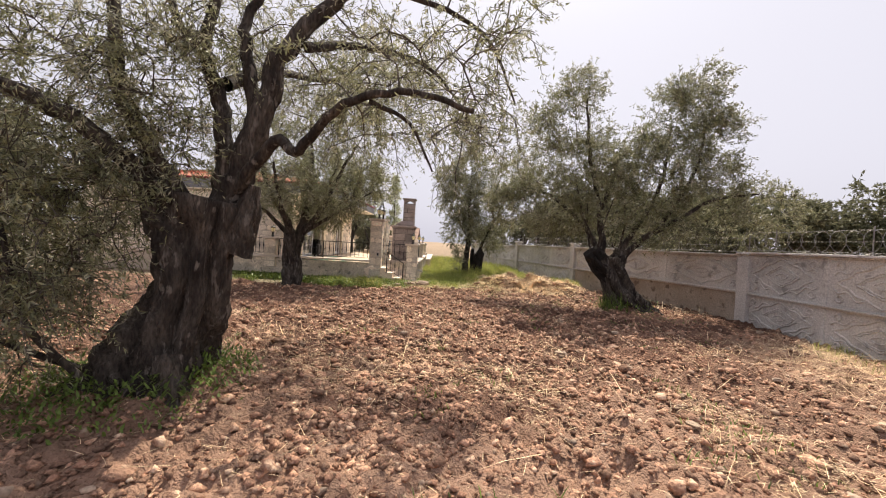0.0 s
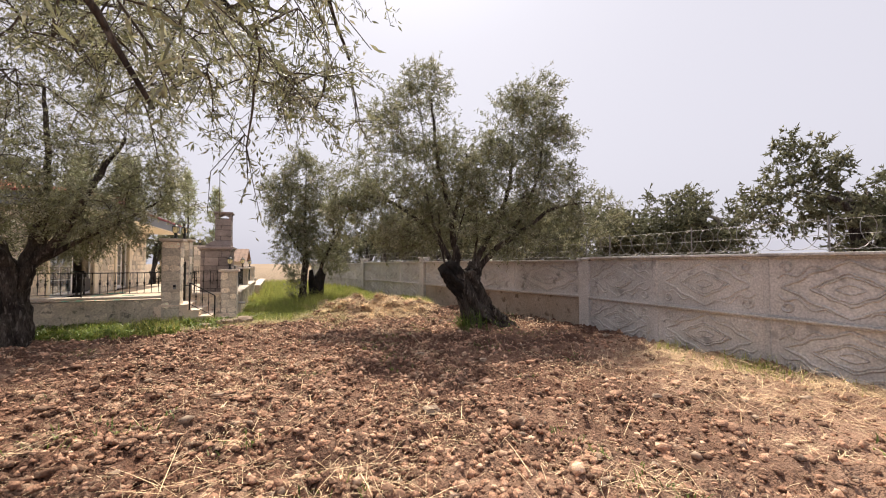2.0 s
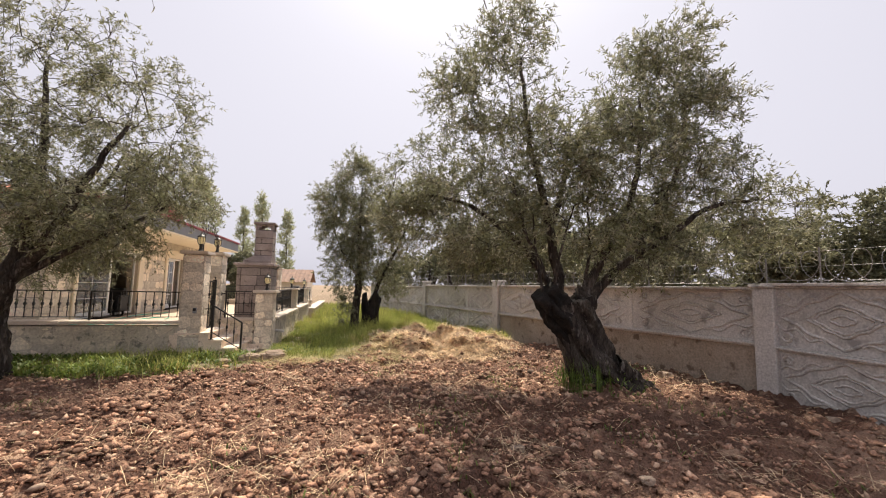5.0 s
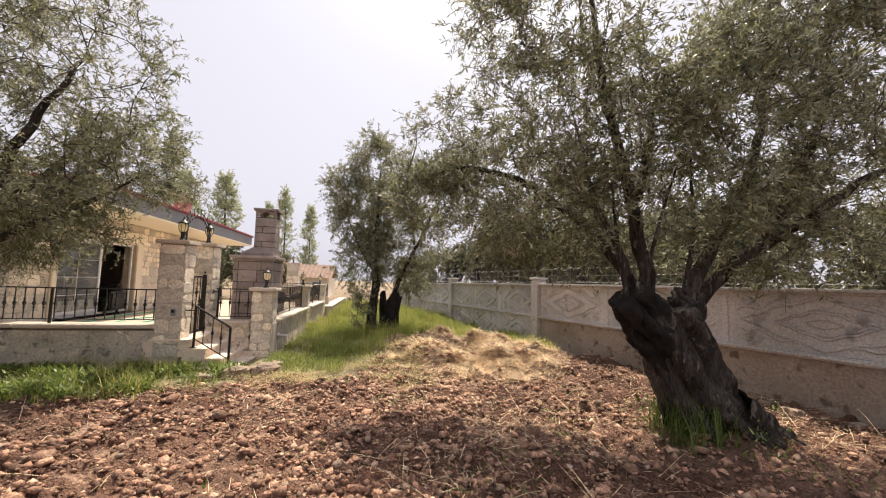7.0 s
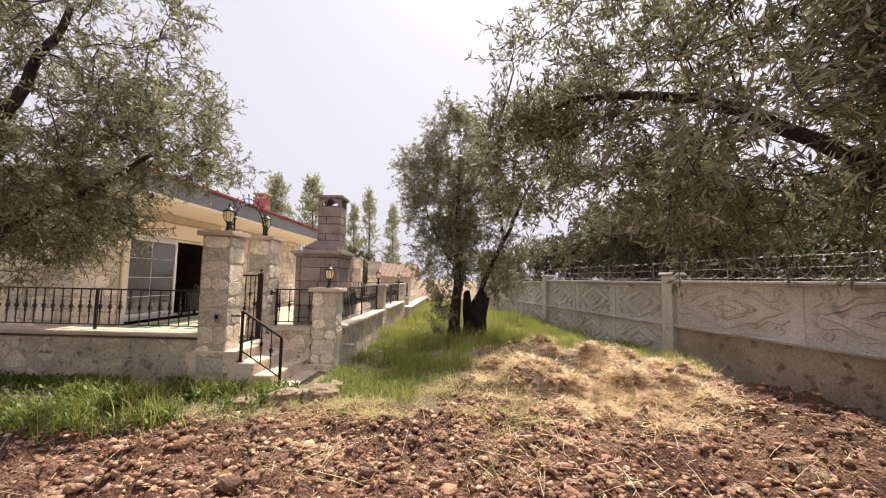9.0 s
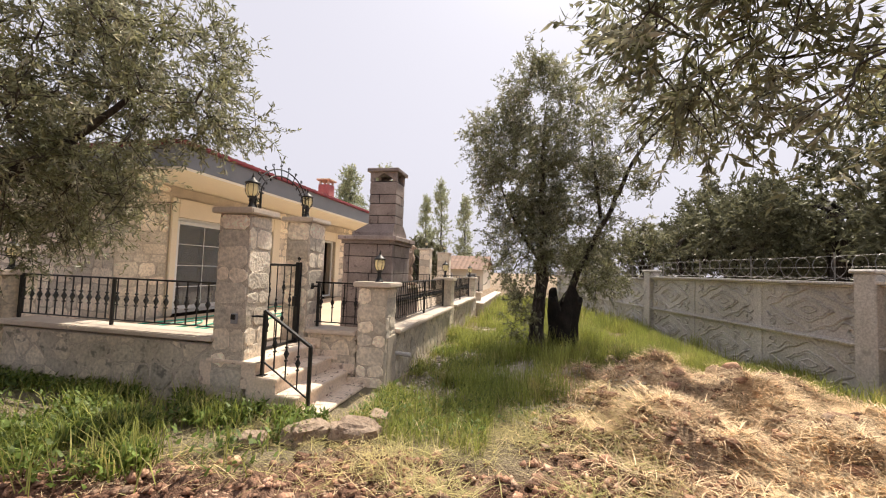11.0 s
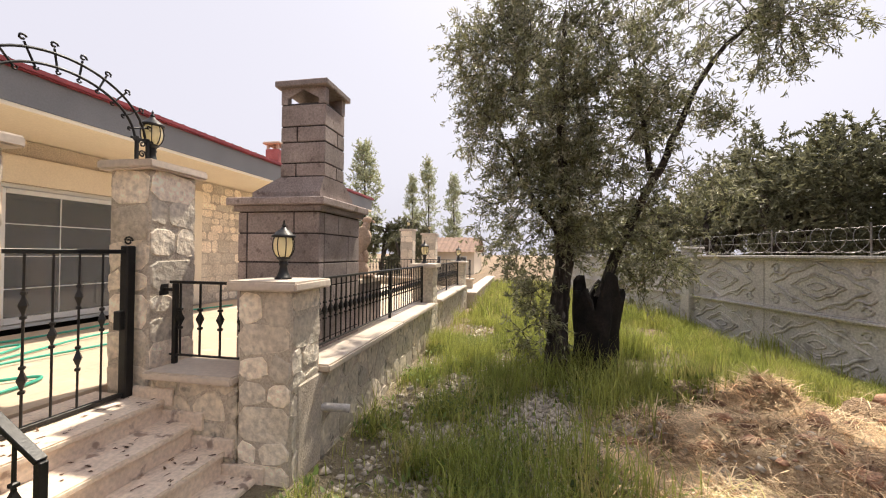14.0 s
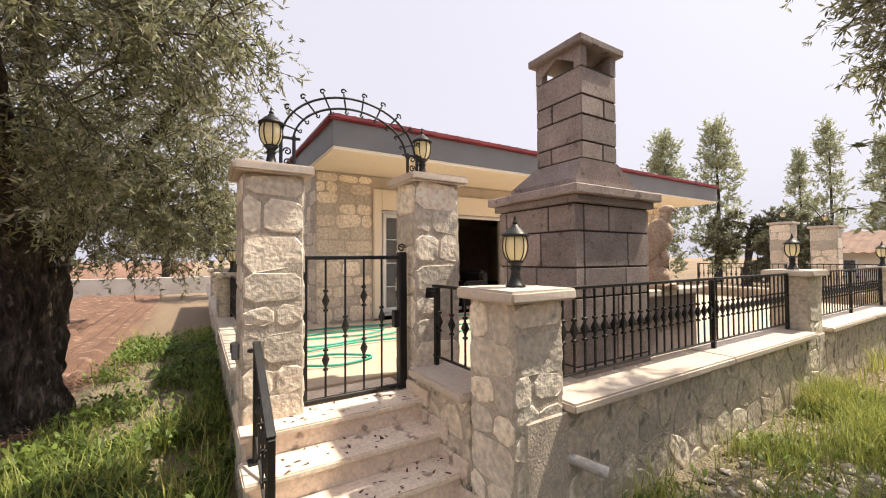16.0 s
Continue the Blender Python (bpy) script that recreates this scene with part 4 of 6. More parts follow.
# the huge old tree beside the start
make_tree("olive_tree", "huge old olive tree with a thick twisted hollow trunk",
    [([(-2.7, 3.62, -0.3), (-2.6, 3.64, 0.05), (-2.44, 3.67, 0.5), (-2.29, 3.7, 0.95), (-2.26, 3.73, 1.4), (-2.2, 3.75, 1.78)], [0.48, 0.41, 0.36, 0.31, 0.33, 0.35], 6),
     ([(-2.4, 3.62, 1.3), (-2.54, 3.58, 1.66), (-2.68, 3.55, 1.95)], [0.18, 0.13, 0.035], 3),
     ([(-1.95, 3.72, 1.3), (-1.84, 3.72, 1.66), (-1.76, 3.72, 1.93)], [0.18, 0.12, 0.04], 3),
     ([(-2.75, 3.5, 0.2), (-2.95, 3.42, 0.02), (-3.25, 3.3, -0.25)], [0.24, 0.2, 0.1], 3),
     ([(-2.35, 3.45, 0.3), (-2.25, 3.3, 0.05), (-2.1, 3.1, -0.25)], [0.2, 0.17, 0.1], 3)],
    [([(-2.05, 3.75, 1.6), (-1.92, 3.78, 2.1), (-1.74, 3.8, 2.7), (-1.6, 3.82, 3.2), (-1.05, 3.9, 3.95), (-0.6, 4.0, 4.7)], 0.15, 0.05),
     ([(-1.8, 3.8, 2.55), (-1.92, 3.8, 3.1), (-1.95, 3.85, 3.6), (-1.6, 4.0, 4.2)], 0.075, 0.03),
     ([(-2.1, 3.75, 1.7), (-2.08, 3.78, 2.2), (-2.2, 3.8, 2.8), (-2.32, 3.82, 3.25), (-2.2, 3.9, 4.3)], 0.1, 0.04),
     ([(-2.3, 3.82, 3.15), (-2.6, 3.75, 3.5), (-2.7, 3.7, 4.2)], 0.05, 0.02),
     ([(-2.4, 3.75, 1.7), (-2.75, 3.6, 2.3), (-2.95, 3.55, 2.9), (-3.05, 3.5, 4.2)], 0.1, 0.04),
     ([(-2.4, 3.7, 1.6), (-3.0, 3.3, 2.3), (-3.7, 2.9, 2.6), (-4.4, 2.5, 2.6)], 0.09, 0.03),
     ([(-2.8, 3.3, 0.1), (-3.1, 3.0, 0.7), (-3.2, 2.9, 1.4), (-3.4, 2.8, 2.0)], 0.03, 0.012),
     ([(-2.9, 3.4, 0.2), (-3.5, 3.2, 0.5), (-4.0, 3.1, 0.8), (-4.3, 3.0, 1.4)], 0.03, 0.012),
     ([(-1.95, 3.72, 1.85), (-1.5, 3.5, 2.3), (-1.25, 3.35, 2.2), (-0.85, 3.1, 2.5), (-0.35, 3.0, 2.62), (0.2, 3.0, 2.5)], 0.06, 0.02),
     ([(-0.6, 3.05, 2.55), (-0.3, 3.25, 2.45), (-0.1, 3.4, 2.1)], 0.022, 0.008),
     ([(-1.4, 3.85, 3.3), (-0.9, 4.4, 3.6), (-0.3, 5.0, 3.7), (0.3, 5.5, 3.3)], 0.05, 0.012),
     ([(-2.15, 3.85, 2.9), (-2.2, 5.0, 3.5), (-1.9, 6.4, 4.0), (-1.4, 7.4, 4.6)], 0.07, 0.02),
     ([(-1.0, 3.9, 3.9), (-0.4, 4.1, 4.0), (0.4, 4.6, 3.9), (0.9, 5.3, 3.4)], 0.04, 0.012)],
    [((-2.45, 3.4, 2.1), (0.4, 0.25, 0.3), 0.5), ((-3.2, 3.7, 1.8), (0.55, 0.4, 0.6), 1.5), ((-3.1, 3.05, 1.35), (0.6, 0.5, 0.95), 1.8), ((-3.7, 3.1, 0.9), (0.7, 0.6, 0.75), 1.6), ((-3.9, 3.3, 1.9), (0.9, 0.7, 0.8), 1.7), ((-4.6, 3.9, 1.5), (0.9, 0.9, 1.1), 2.0), ((-3.5, 3.5, 2.7), (0.9, 0.9, 0.7), 2.2), ((-2.9, 3.7, 3.5), (1.0, 0.9, 0.6), 0.7), ((-2.9, 4.0, 4.4), (1.5, 1.3, 0.8), 0.7), ((-1.7, 3.9, 3.6), (0.9, 0.8, 0.6), 0.4), ((-1.3, 4.0, 4.3), (1.2, 1.1, 0.7), 0.3),
     ((-0.4, 3.2, 2.85), (0.9, 0.5, 0.6), 0.6), ((0.3, 3.7, 3.2), (0.65, 0.5, 0.5), 0.45), ((0.65, 5.3, 3.15), (0.6, 0.7, 0.5), 0.6), ((0.15, 4.6, 2.75), (0.6, 0.6, 0.5), 0.45), ((-0.5, 5.3, 3.3), (0.9, 0.8, 0.55), 0.4), ((0.4, 4.3, 4.0), (0.8, 0.8, 0.35), 0.3), ((-1.3, 5.5, 2.95), (0.8, 0.7, 0.45), 0.45), ((-2.5, 3.6, 2.8), (0.6, 0.7, 0.5), 0.9), ((-2.0, 6.2, 3.9), (1.3, 1.0, 0.6), 1.8), ((-0.9, 6.4, 3.9), (0.8, 0.7, 0.4), 0.6), ((-1.3, 7.4, 4.7), (1.4, 1.0, 0.5), 1.6)],
    890, 8, 15, 11, droop=0.36, spread=0.3, leaf=(0.056, 0.0125))
# behind it, by the terrace wall
make_tree("olive_tree", "olive tree with a short dark trunk before the terrace wall",
    [([(-4.5, 12.2, -0.25), (-4.5, 12.2, 0.4), (-4.55, 12.2, 0.9), (-4.5, 12.2, 1.5)], [0.36, 0.27, 0.22, 0.28], 4)],
    [([(-4.5, 12.2, 1.4), (-4.9, 12.1, 2.2), (-5.4, 12.0, 3.2), (-5.7, 12.0, 4.6)], 0.13, 0.03),
     ([(-4.4, 12.2, 1.4), (-4.2, 12.3, 2.3), (-4.1, 12.3, 3.5), (-4.2, 12.3, 5.2)], 0.13, 0.03),
     ([(-4.3, 12.2, 1.5), (-3.7, 12.0, 2.2), (-3.2, 11.9, 3.2), (-2.7, 11.9, 4.2)], 0.11, 0.03),
     ([(-4.5, 12.0, 1.5), (-4.6, 11.3, 2.3), (-4.6, 10.7, 3.4)], 0.1, 0.03),
     ([(-4.3, 12.2, 1.5), (-3.6, 12.3, 2.0), (-2.9, 12.5, 2.5), (-2.2, 12.6, 3.0)], 0.07, 0.02),
     ([(-4.4, 12.3, 1.5), (-4.2, 12.9, 2.4), (-3.9, 13.5, 3.3), (-3.6, 13.7, 4.2)], 0.09, 0.02),
     ([(-4.7, 12.2, 1.5), (-5.5, 12.2, 2.2), (-6.6, 12.2, 3.0)], 0.08, 0.02)],
    [((-4.3, 12.2, 4.9), (1.6, 1.3, 0.9), 2.0), ((-5.7, 12.0, 4.0), (1.3, 1.3, 1.1), 2.1), ((-2.7, 12.1, 4.2), (1.1, 1.2, 1.0), 2.0), ((-4.5, 11.0, 3.4), (1.3, 0.9, 1.1), 2.0), ((-3.2, 11.8, 2.7), (1.0, 0.9, 0.6), 2.0), ((-5.6, 11.7, 2.5), (1.0, 0.9, 0.6), 1.6),
     ((-2.4, 12.6, 3.1), (0.8, 0.8, 0.7), 0.9), ((-4.6, 13.0, 2.0), (0.8, 0.6, 0.6), 1.0), ((-3.3, 12.8, 2.3), (0.8, 0.5, 0.45), 0.9), ((-4.4, 12.0, 2.9), (1.0, 1.0, 0.7), 1.4), ((-6.6, 12.2, 3.0), (0.9, 1.0, 0.9), 0.8),
     ((-4.3, 13.6, 4.0), (1.3, 0.8, 1.0), 0.8), ((-3.4, 13.4, 2.9), (0.9, 0.6, 0.6), 0.9), ((-5.5, 13.5, 3.2), (1.0, 0.7, 0.8), 0.9), ((-2.7, 13.4, 3.6), (0.65, 0.6, 0.7), 0.9), ((-2.3, 13.5, 3.2), (0.5, 0.5, 0.4), 0.5), ((-4.1, 13.5, 2.25), (0.8, 0.5, 0.55), 1.0),
     ((-2.6, 12.0, 5.0), (0.6, 0.7, 0.5), 0.5), ((-4.0, 12.0, 5.6), (1.2, 1.0, 0.6), 0.7), ((-5.8, 11.9, 5.0), (1.1, 1.0, 0.7), 0.8)],
    790, 8, 18, 12, leaf=(0.068, 0.017), droop=0.2)
# the leaning tree by the boundary wall
make_tree("olive_tree", "leaning olive tree with a dark cut stump beside its limbs",
    [([(5.0, 10.05, -0.3), (4.83, 10.08, 0.15), (4.64, 10.12, 0.55), (4.45, 10.15, 1.0), (4.36, 10.15, 1.36)], [0.45, 0.37, 0.33, 0.33, 0.33], 6),
     ([(4.4, 10.12, 0.8), (4.1, 10.08, 1.2), (3.86, 10.05, 1.5)], [0.2, 0.23, 0.19], 4, M_CHAR),
     ([(4.5, 10.2, 0.95), (4.62, 10.18, 1.3), (4.68, 10.16, 1.56)], [0.22, 0.19, 0.13], 3),
     ([(4.86, 9.95, 0.25), (5.25, 9.88, 0.04), (5.85, 9.75, -0.25)], [0.3, 0.22, 0.1], 3)],
    [([(4.25, 10.2, 1.2), (4.2, 10.3, 2.0), (4.1, 10.4, 2.9), (3.85, 10.5, 4.1), (3.7, 10.5, 5.5)], 0.1, 0.025),
     ([(4.1, 10.15, 1.35), (3.9, 10.2, 1.9), (3.65, 10.3, 2.5), (3.5, 10.4, 3.3)], 0.05, 0.015),
     ([(4.2, 10.35, 2.6), (4.5, 10.5, 3.4), (4.7, 10.6, 4.3)], 0.06, 0.02),
     ([(3.9, 10.1, 1.4), (3.75, 10.05, 2.0), (3.72, 10.1, 2.7)], 0.03, 0.01), ([(4.0, 10.0, 1.4), (4.05, 9.9, 2.0), (4.25, 9.8, 2.8)], 0.028, 0.01), ([(4.6, 10.15, 1.45), (4.7, 10.1, 2.1), (4.62, 10.0, 3.0)], 0.035, 0.012),
     ([(4.5, 10.2, 1.15), (4.85, 10.1, 1.9), (5.5, 10.0, 3.2), (5.75, 10.1, 4.8)], 0.1, 0.025),
     ([(4.6, 10.2, 1.15), (5.1, 10.05, 1.8), (5.9, 9.75, 2.4), (6.6, 9.6, 2.9), (7.7, 9.6, 3.1)], 0.09, 0.02),
     ([(5.4, 9.95, 2.0), (6.0, 9.9, 3.0), (6.4, 9.9, 3.9), (6.5, 9.9, 5.0)], 0.06, 0.018),
     ([(4.3, 10.2, 1.2), (3.9, 10.6, 2.1), (3.2, 11.2, 2.9), (2.5, 11.9, 3.3), (1.9, 12.2, 3.2)], 0.07, 0.018)],
    [((3.4, 10.5, 5.0), (1.0, 0.9, 0.95), 2.0), ((3.7, 10.4, 3.8), (1.2, 1.0, 0.9), 2.0), ((6.1, 10.1, 4.9), (1.0, 0.9, 1.1), 2.2), ((5.4, 10.0, 3.4), (1.3, 1.0, 0.9), 1.9), ((3.2, 10.9, 2.6), (0.9, 0.9, 0.8), 1.7), ((6.6, 9.8, 2.9), (1.0, 0.9, 0.9), 1.9), ((7.9, 9.8, 2.75), (0.9, 0.9, 0.75), 1.5), ((4.5, 10.3, 2.6), (1.5, 1.0, 0.7), 2.1), ((5.7, 10.0, 2.2), (0.9, 0.8, 0.5), 1.1), ((4.7, 10.3, 4.0), (0.8, 0.8, 0.7), 1.0), ((3.1, 11.9, 3.4), (0.9, 0.9, 0.9), 1.6), ((2.4, 12.0, 3.1), (0.7, 0.5, 0.6), 0.7), ((2.3, 12.2, 4.0), (0.6, 0.6, 0.6), 0.55), ((2.6, 11.6, 2.6), (0.6, 0.6, 0.45), 0.35),
     ((3.4, 10.3, 5.75), (0.6, 0.7, 0.45), 0.9), ((6.3, 10.1, 5.8), (0.7, 0.7, 0.55), 1.0), ((6.8, 9.9, 4.3), (0.7, 0.8, 0.8), 1.2), ((2.6, 10.8, 4.7), (0.6, 0.7, 0.6), 0.7), ((1.9, 12.2, 2.9), (0.5, 0.4, 0.5), 0.95), ((4.2, 10.2, 3.3), (0.9, 0.8, 0.8), 1.0), ((5.0, 9.7, 3.6), (0.9, 0.6, 0.9), 1.3)],
    1010, 8, 15, 12, droop=0.15, leaf=(0.08, 0.019))
# the double-stemmed tree in the tall grass
make_tree("olive_tree", "young olive stems growing beside a charred hollow stump",
    [([(1.2, 18.0, -0.25), (1.22, 18.0, 0.4), (1.25, 18.02, 1.0), (1.3, 18.05, 1.6)], [0.2, 0.13, 0.11, 0.1], 3)],
    [([(1.28, 18.05, 1.4), (1.3, 18.1, 2.4), (1.25, 18.1, 3.4), (1.3, 18.2, 4.9)], 0.1, 0.025),
     ([(1.75, 18.1, 1.0), (2.1, 18.15, 1.9), (2.6, 18.2, 2.9), (3.1, 18.3, 4.0), (3.9, 18.1, 4.9)], 0.075, 0.02),
     ([(1.27, 18.05, 1.8), (0.8, 18.2, 2.5), (0.4, 18.3, 3.4)], 0.05, 0.015),
     ([(2.4, 18.2, 2.7), (2.3, 18.3, 3.6), (2.2, 18.4, 4.7)], 0.04, 0.015)],
    [((1.4, 18.1, 4.9), (0.95, 0.9, 1.0), 1.6), ((0.75, 18.2, 3.6), (0.9, 0.9, 1.1), 1.6), ((1.7, 18.2, 3.2), (0.9, 0.9, 1.1), 1.5), ((3.3, 18.3, 4.9), (1.0, 0.9, 0.6), 0.8), ((0.9, 18.2, 2.2), (0.8, 0.8, 0.9), 1.2), ((2.35, 18.3, 1.75), (0.6, 0.6, 0.6), 0.8), ((2.9, 18.3, 3.0), (0.7, 0.7, 0.8), 0.4), ((1.5, 17.9, 2.2), (0.6, 0.5, 0.7), 0.8), ((2.5, 18.3, 3.9), (0.6, 0.6, 0.6), 0.3), ((0.9, 18.0, 0.75), (0.3, 0.35, 0.6), 0.35), ((3.9, 18.0, 4.5), (0.6, 0.7, 0.6), 0.6), ((1.0, 18.1, 5.5), (0.7, 0.7, 0.5), 0.6), ((0.3, 18.2, 4.4), (0.6, 0.6, 0.6), 0.7), ((1.2, 18.1, 3.4), (1.1, 0.8, 1.0), 0.7)],
    600, 8, 18, 13, droop=0.15, leaf=(0.08, 0.02))
def stump(name, label, x, y, r, h):
    """A hollow burnt shell with a jagged rim and a split down one side."""
    s = thing(name, label, "stump")
    sides, rows = 36, 18
    V, F = [], []
    for layer, k in ((0, 1.0), (1, 0.72)):
        for i in range(rows):
            for j in range(sides):
                a = 2 * math.pi * j / sides
                u = i / (rows - 1)
                split = math.exp(-(((a - 4.3 + math.pi) % (2 * math.pi) - math.pi) / 0.26) ** 2)
                rim = h * (0.86 + 0.3 * noise.noise(Vector((math.cos(a) * 1.7, math.sin(a) * 1.7, 3.0))) + 0.14 * noise.noise(Vector((math.cos(a) * 6, math.sin(a) * 6, 1.0)))) * (1 - 0.3 * split)
                rr = r * k * (0.86 + 0.16 * u + 0.12 * (2 * u - 1) ** 2 + 0.16 * math.sin(4 * a + 2 * u) + 0.2 * noise.noise(Vector((math.cos(a) * 2.5, math.sin(a) * 2.5, u * 3 + 7))))
                V.append((x + rr * math.cos(a) + 0.06 * u, y + rr * math.sin(a), -0.3 + (rim + 0.3) * u))
    for i in range(rows - 1):
        for j in range(sides):
            q = (i * sides + j, i * sides + (j + 1) % sides, (i + 1) * sides + (j + 1) % sides, (i + 1) * sides + j)
            F.append(q)
            F.append(tuple(rows * sides + k for k in reversed(q)))
    t = (rows - 1) * sides
    for j in range(sides):
        F.append((t + j, t + (j + 1) % sides, rows * sides + t + (j + 1) % sides, rows * sides + t + j))
    part("shell", mesh_of("shell", V, F, M_CHAR, True), s)
stump("tree_stump", "charred black hollow olive stump", 1.68, 18.08, 0.265, 1.3)

# trees beyond the walls and in the distance
def far_tree(x, y, h, w, seed, label, trunk=0.2, mat=None, n=120, leaf=(0.15, 0.055), lift=0.3, group="trees beyond the wall", lean=0.75):
    r = random.Random(seed)
    z0 = -0.2
    limbs = [([(x, y, h * lift * 0.8), (x + r.uniform(-0.3, 0.3) * w, y + r.uniform(-0.3, 0.3) * w, h * 0.6), (x + r.uniform(-0.4, 0.4) * w, y + r.uniform(-0.4, 0.4) * w, h * 0.72)], trunk * 0.6, 0.03) for _ in range(4)]
    blobs = [((x + r.uniform(-0.55, 0.55) * w, y + r.uniform(-0.55, 0.55) * w, h * r.uniform(lift + 0.1, 0.86)), (w * r.uniform(0.35, 0.5), w * r.uniform(0.35, 0.5), h * r.uniform(0.14, 0.22)), 1.0) for _ in range(7)]
    make_tree("olive_tree", label, [([(x, y, z0), (x + 0.05, y, h * lift * 0.5), (x, y, h * lift)], [trunk * 1.3, trunk, trunk], 4)], limbs, blobs, n, 7, 13, seed, leaf=leaf, droop=0.1, spread=0.2 * w ** 0.5, leafmat=mat or M_FARLEAF, thin=False, group=group)
for i, (x, y, h, w) in enumerate([(13.0, 6.5, 4.6, 2.3), (13.5, 10.5, 4.6, 2.3), (10.6, 16.0, 4.6, 2.3), (8.6, 19.0, 5.2, 2.5), (13.0, 17.0, 4.4, 2.4), (7.3, 24.0, 5.0, 2.5), (10.5, 22.5, 5.2, 2.6), (6.0, 29.5, 4.4, 2.3), (13.5, 1.5, 5.0, 2.4), (9.5, 28.5, 5.5, 2.8), (4.0, 36.0, 4.0, 2.4), (14, 26, 5.2, 2.8), (8.3, 21.3, 5.0, 2.5), (9.2, 25.3, 5.0, 2.5), (12.2, 20.0, 5.0, 2.6), (7.0, 27.0, 4.6, 2.4), (11.8, 13.0, 3.8, 2.2)]):
    far_tree(x, y, h, w, 100 + i, "grey-green olive tree beyond the boundary wall", lift=0.26, n=260 if i in (0, 1, 8) else 200, leaf=(0.11, 0.05) if i in (0, 1, 8) else (0.13, 0.06))

for i, (x, y, h, w) in enumerate([(-13.0, 10.5, 4.6, 2.4), (-18.0, 15.0, 5.0, 2.6), (-11.5, 5.5, 4.4, 2.2), (-9.5, 0.5, 4.6, 2.3), (-27.0, 12.0, 6.0, 3.4), (-29.0, 19.0, 6.0, 3.4), (-26.0, 5.0, 6.0, 3.4)]):
    far_tree(x, y, h, w, 140 + i, "grey-green olive tree across the tilled field", lift=0.3, group="olive trees of the field")
def poplar(x, y, h, w, seed):
    blobs = [((x, y, h * k), (w * s, w * s, h * 0.11), 1.0) for k, s in ((0.16, 0.55), (0.28, 0.75), (0.42, 0.8), (0.56, 0.78), (0.7, 0.66), (0.83, 0.48), (0.94, 0.25))]
    t = make_tree("poplar_tree", "slender upright pale green poplar in the distance", [([(x, y, -0.2), (x, y, h * 0.1), (x, y, h * 0.2)], [0.25, 0.2, 0.18], 3)],
              [([(x, y, h * 0.15), (x + 0.1, y, h * 0.5), (x, y, h * 0.95)], 0.16, 0.03)], blobs, 170, 6, 12, seed, leaf=(0.2, 0.085), droop=-0.3, spread=0.5, leafmat=M_POPLAR_HAZE, thin=False, group="distant poplars")
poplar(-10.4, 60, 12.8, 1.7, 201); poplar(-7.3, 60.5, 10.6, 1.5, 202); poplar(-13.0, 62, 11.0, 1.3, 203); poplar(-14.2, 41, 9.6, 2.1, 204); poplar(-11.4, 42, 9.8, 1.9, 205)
# The loose crown takes the haze-paled poplar leaf colour too.
far_tree(-14.5, 40, 7.8, 3.0, 210, "tall loose-crowned tree behind the house", mat=M_POPLAR_HAZE, leaf=(0.2, 0.1), group="trees behind the house")
far_tree(-8.8, 39, 5.0, 2.4, 211, "round dark green tree behind the house", leaf=(0.2, 0.08), lift=0.2, group="trees behind the house")
far_tree(-6.5, 37, 3.6, 2.0, 212, "low dark bushy tree behind the terrace", leaf=(0.2, 0.08), lift=0.15, group="trees behind the house")

# ---- wrought iron ----
def baluster_mesh(h, knots, name="baluster"):
    """A square bar with forged diamond knots; knots are heights from 0 to 1."""
    V, F = [], []
    def loop(z, r, turn=0.0):
        o = len(V)
        for k in range(4):
            a = math.pi / 4 + k * math.pi / 2 + turn
            V.append((r * math.cos(a), r * math.sin(a), z))
        return o
    prof = [(0.0, 0.0085)]
    for k in sorted(knots):
        c = k * h
        prof += [(c - 0.085, 0.0085), (c - 0.08, 0.02), (c - 0.065, 0.02), (c - 0.06, 0.009), (c - 0.045, 0.011), (c, 0.03), (c + 0.045, 0.011), (c + 0.06, 0.009), (c + 0.065, 0.02), (c + 0.08, 0.02), (c + 0.085, 0.0085)]
    prof.append((h, 0.0085))
    offs = [loop(z, r) for z, r in prof]
    for a, b in zip(offs, offs[1:]):
        for k in range(4):
            F.append((a + k, a + (k + 1) % 4, b + (k + 1) % 4, b + k))
    F += [(3, 2, 1, 0), tuple(offs[-1] + k for k in range(4))]
    return mesh_of(name, V, F, M_IRON)
def bar_mesh(name, p, q, w, t=None):
    """A bevelled iron bar from p to q."""
    p, q = Vector(p), Vector(q)
    t = t or w
    L = (q - p).length
    bm = bmesh.new()
    bmesh.ops.create_cube(bm, size=1)
    for v in bm.verts:
        v.co = Vector((v.co.x * L, v.co.y * w, v.co.z * t))
    bmesh.ops.bevel(bm, geom=bm.edges[:], offset=min(w, t) * 0.12, segments=1, affect="EDGES")
    d = (q - p).normalized()
    m = d.to_track_quat("X", "Z").to_matrix().to_4x4()
    m.translation = (p + q) / 2
    bm.transform(m)
    return bm_mesh(name, bm, M_IRON)

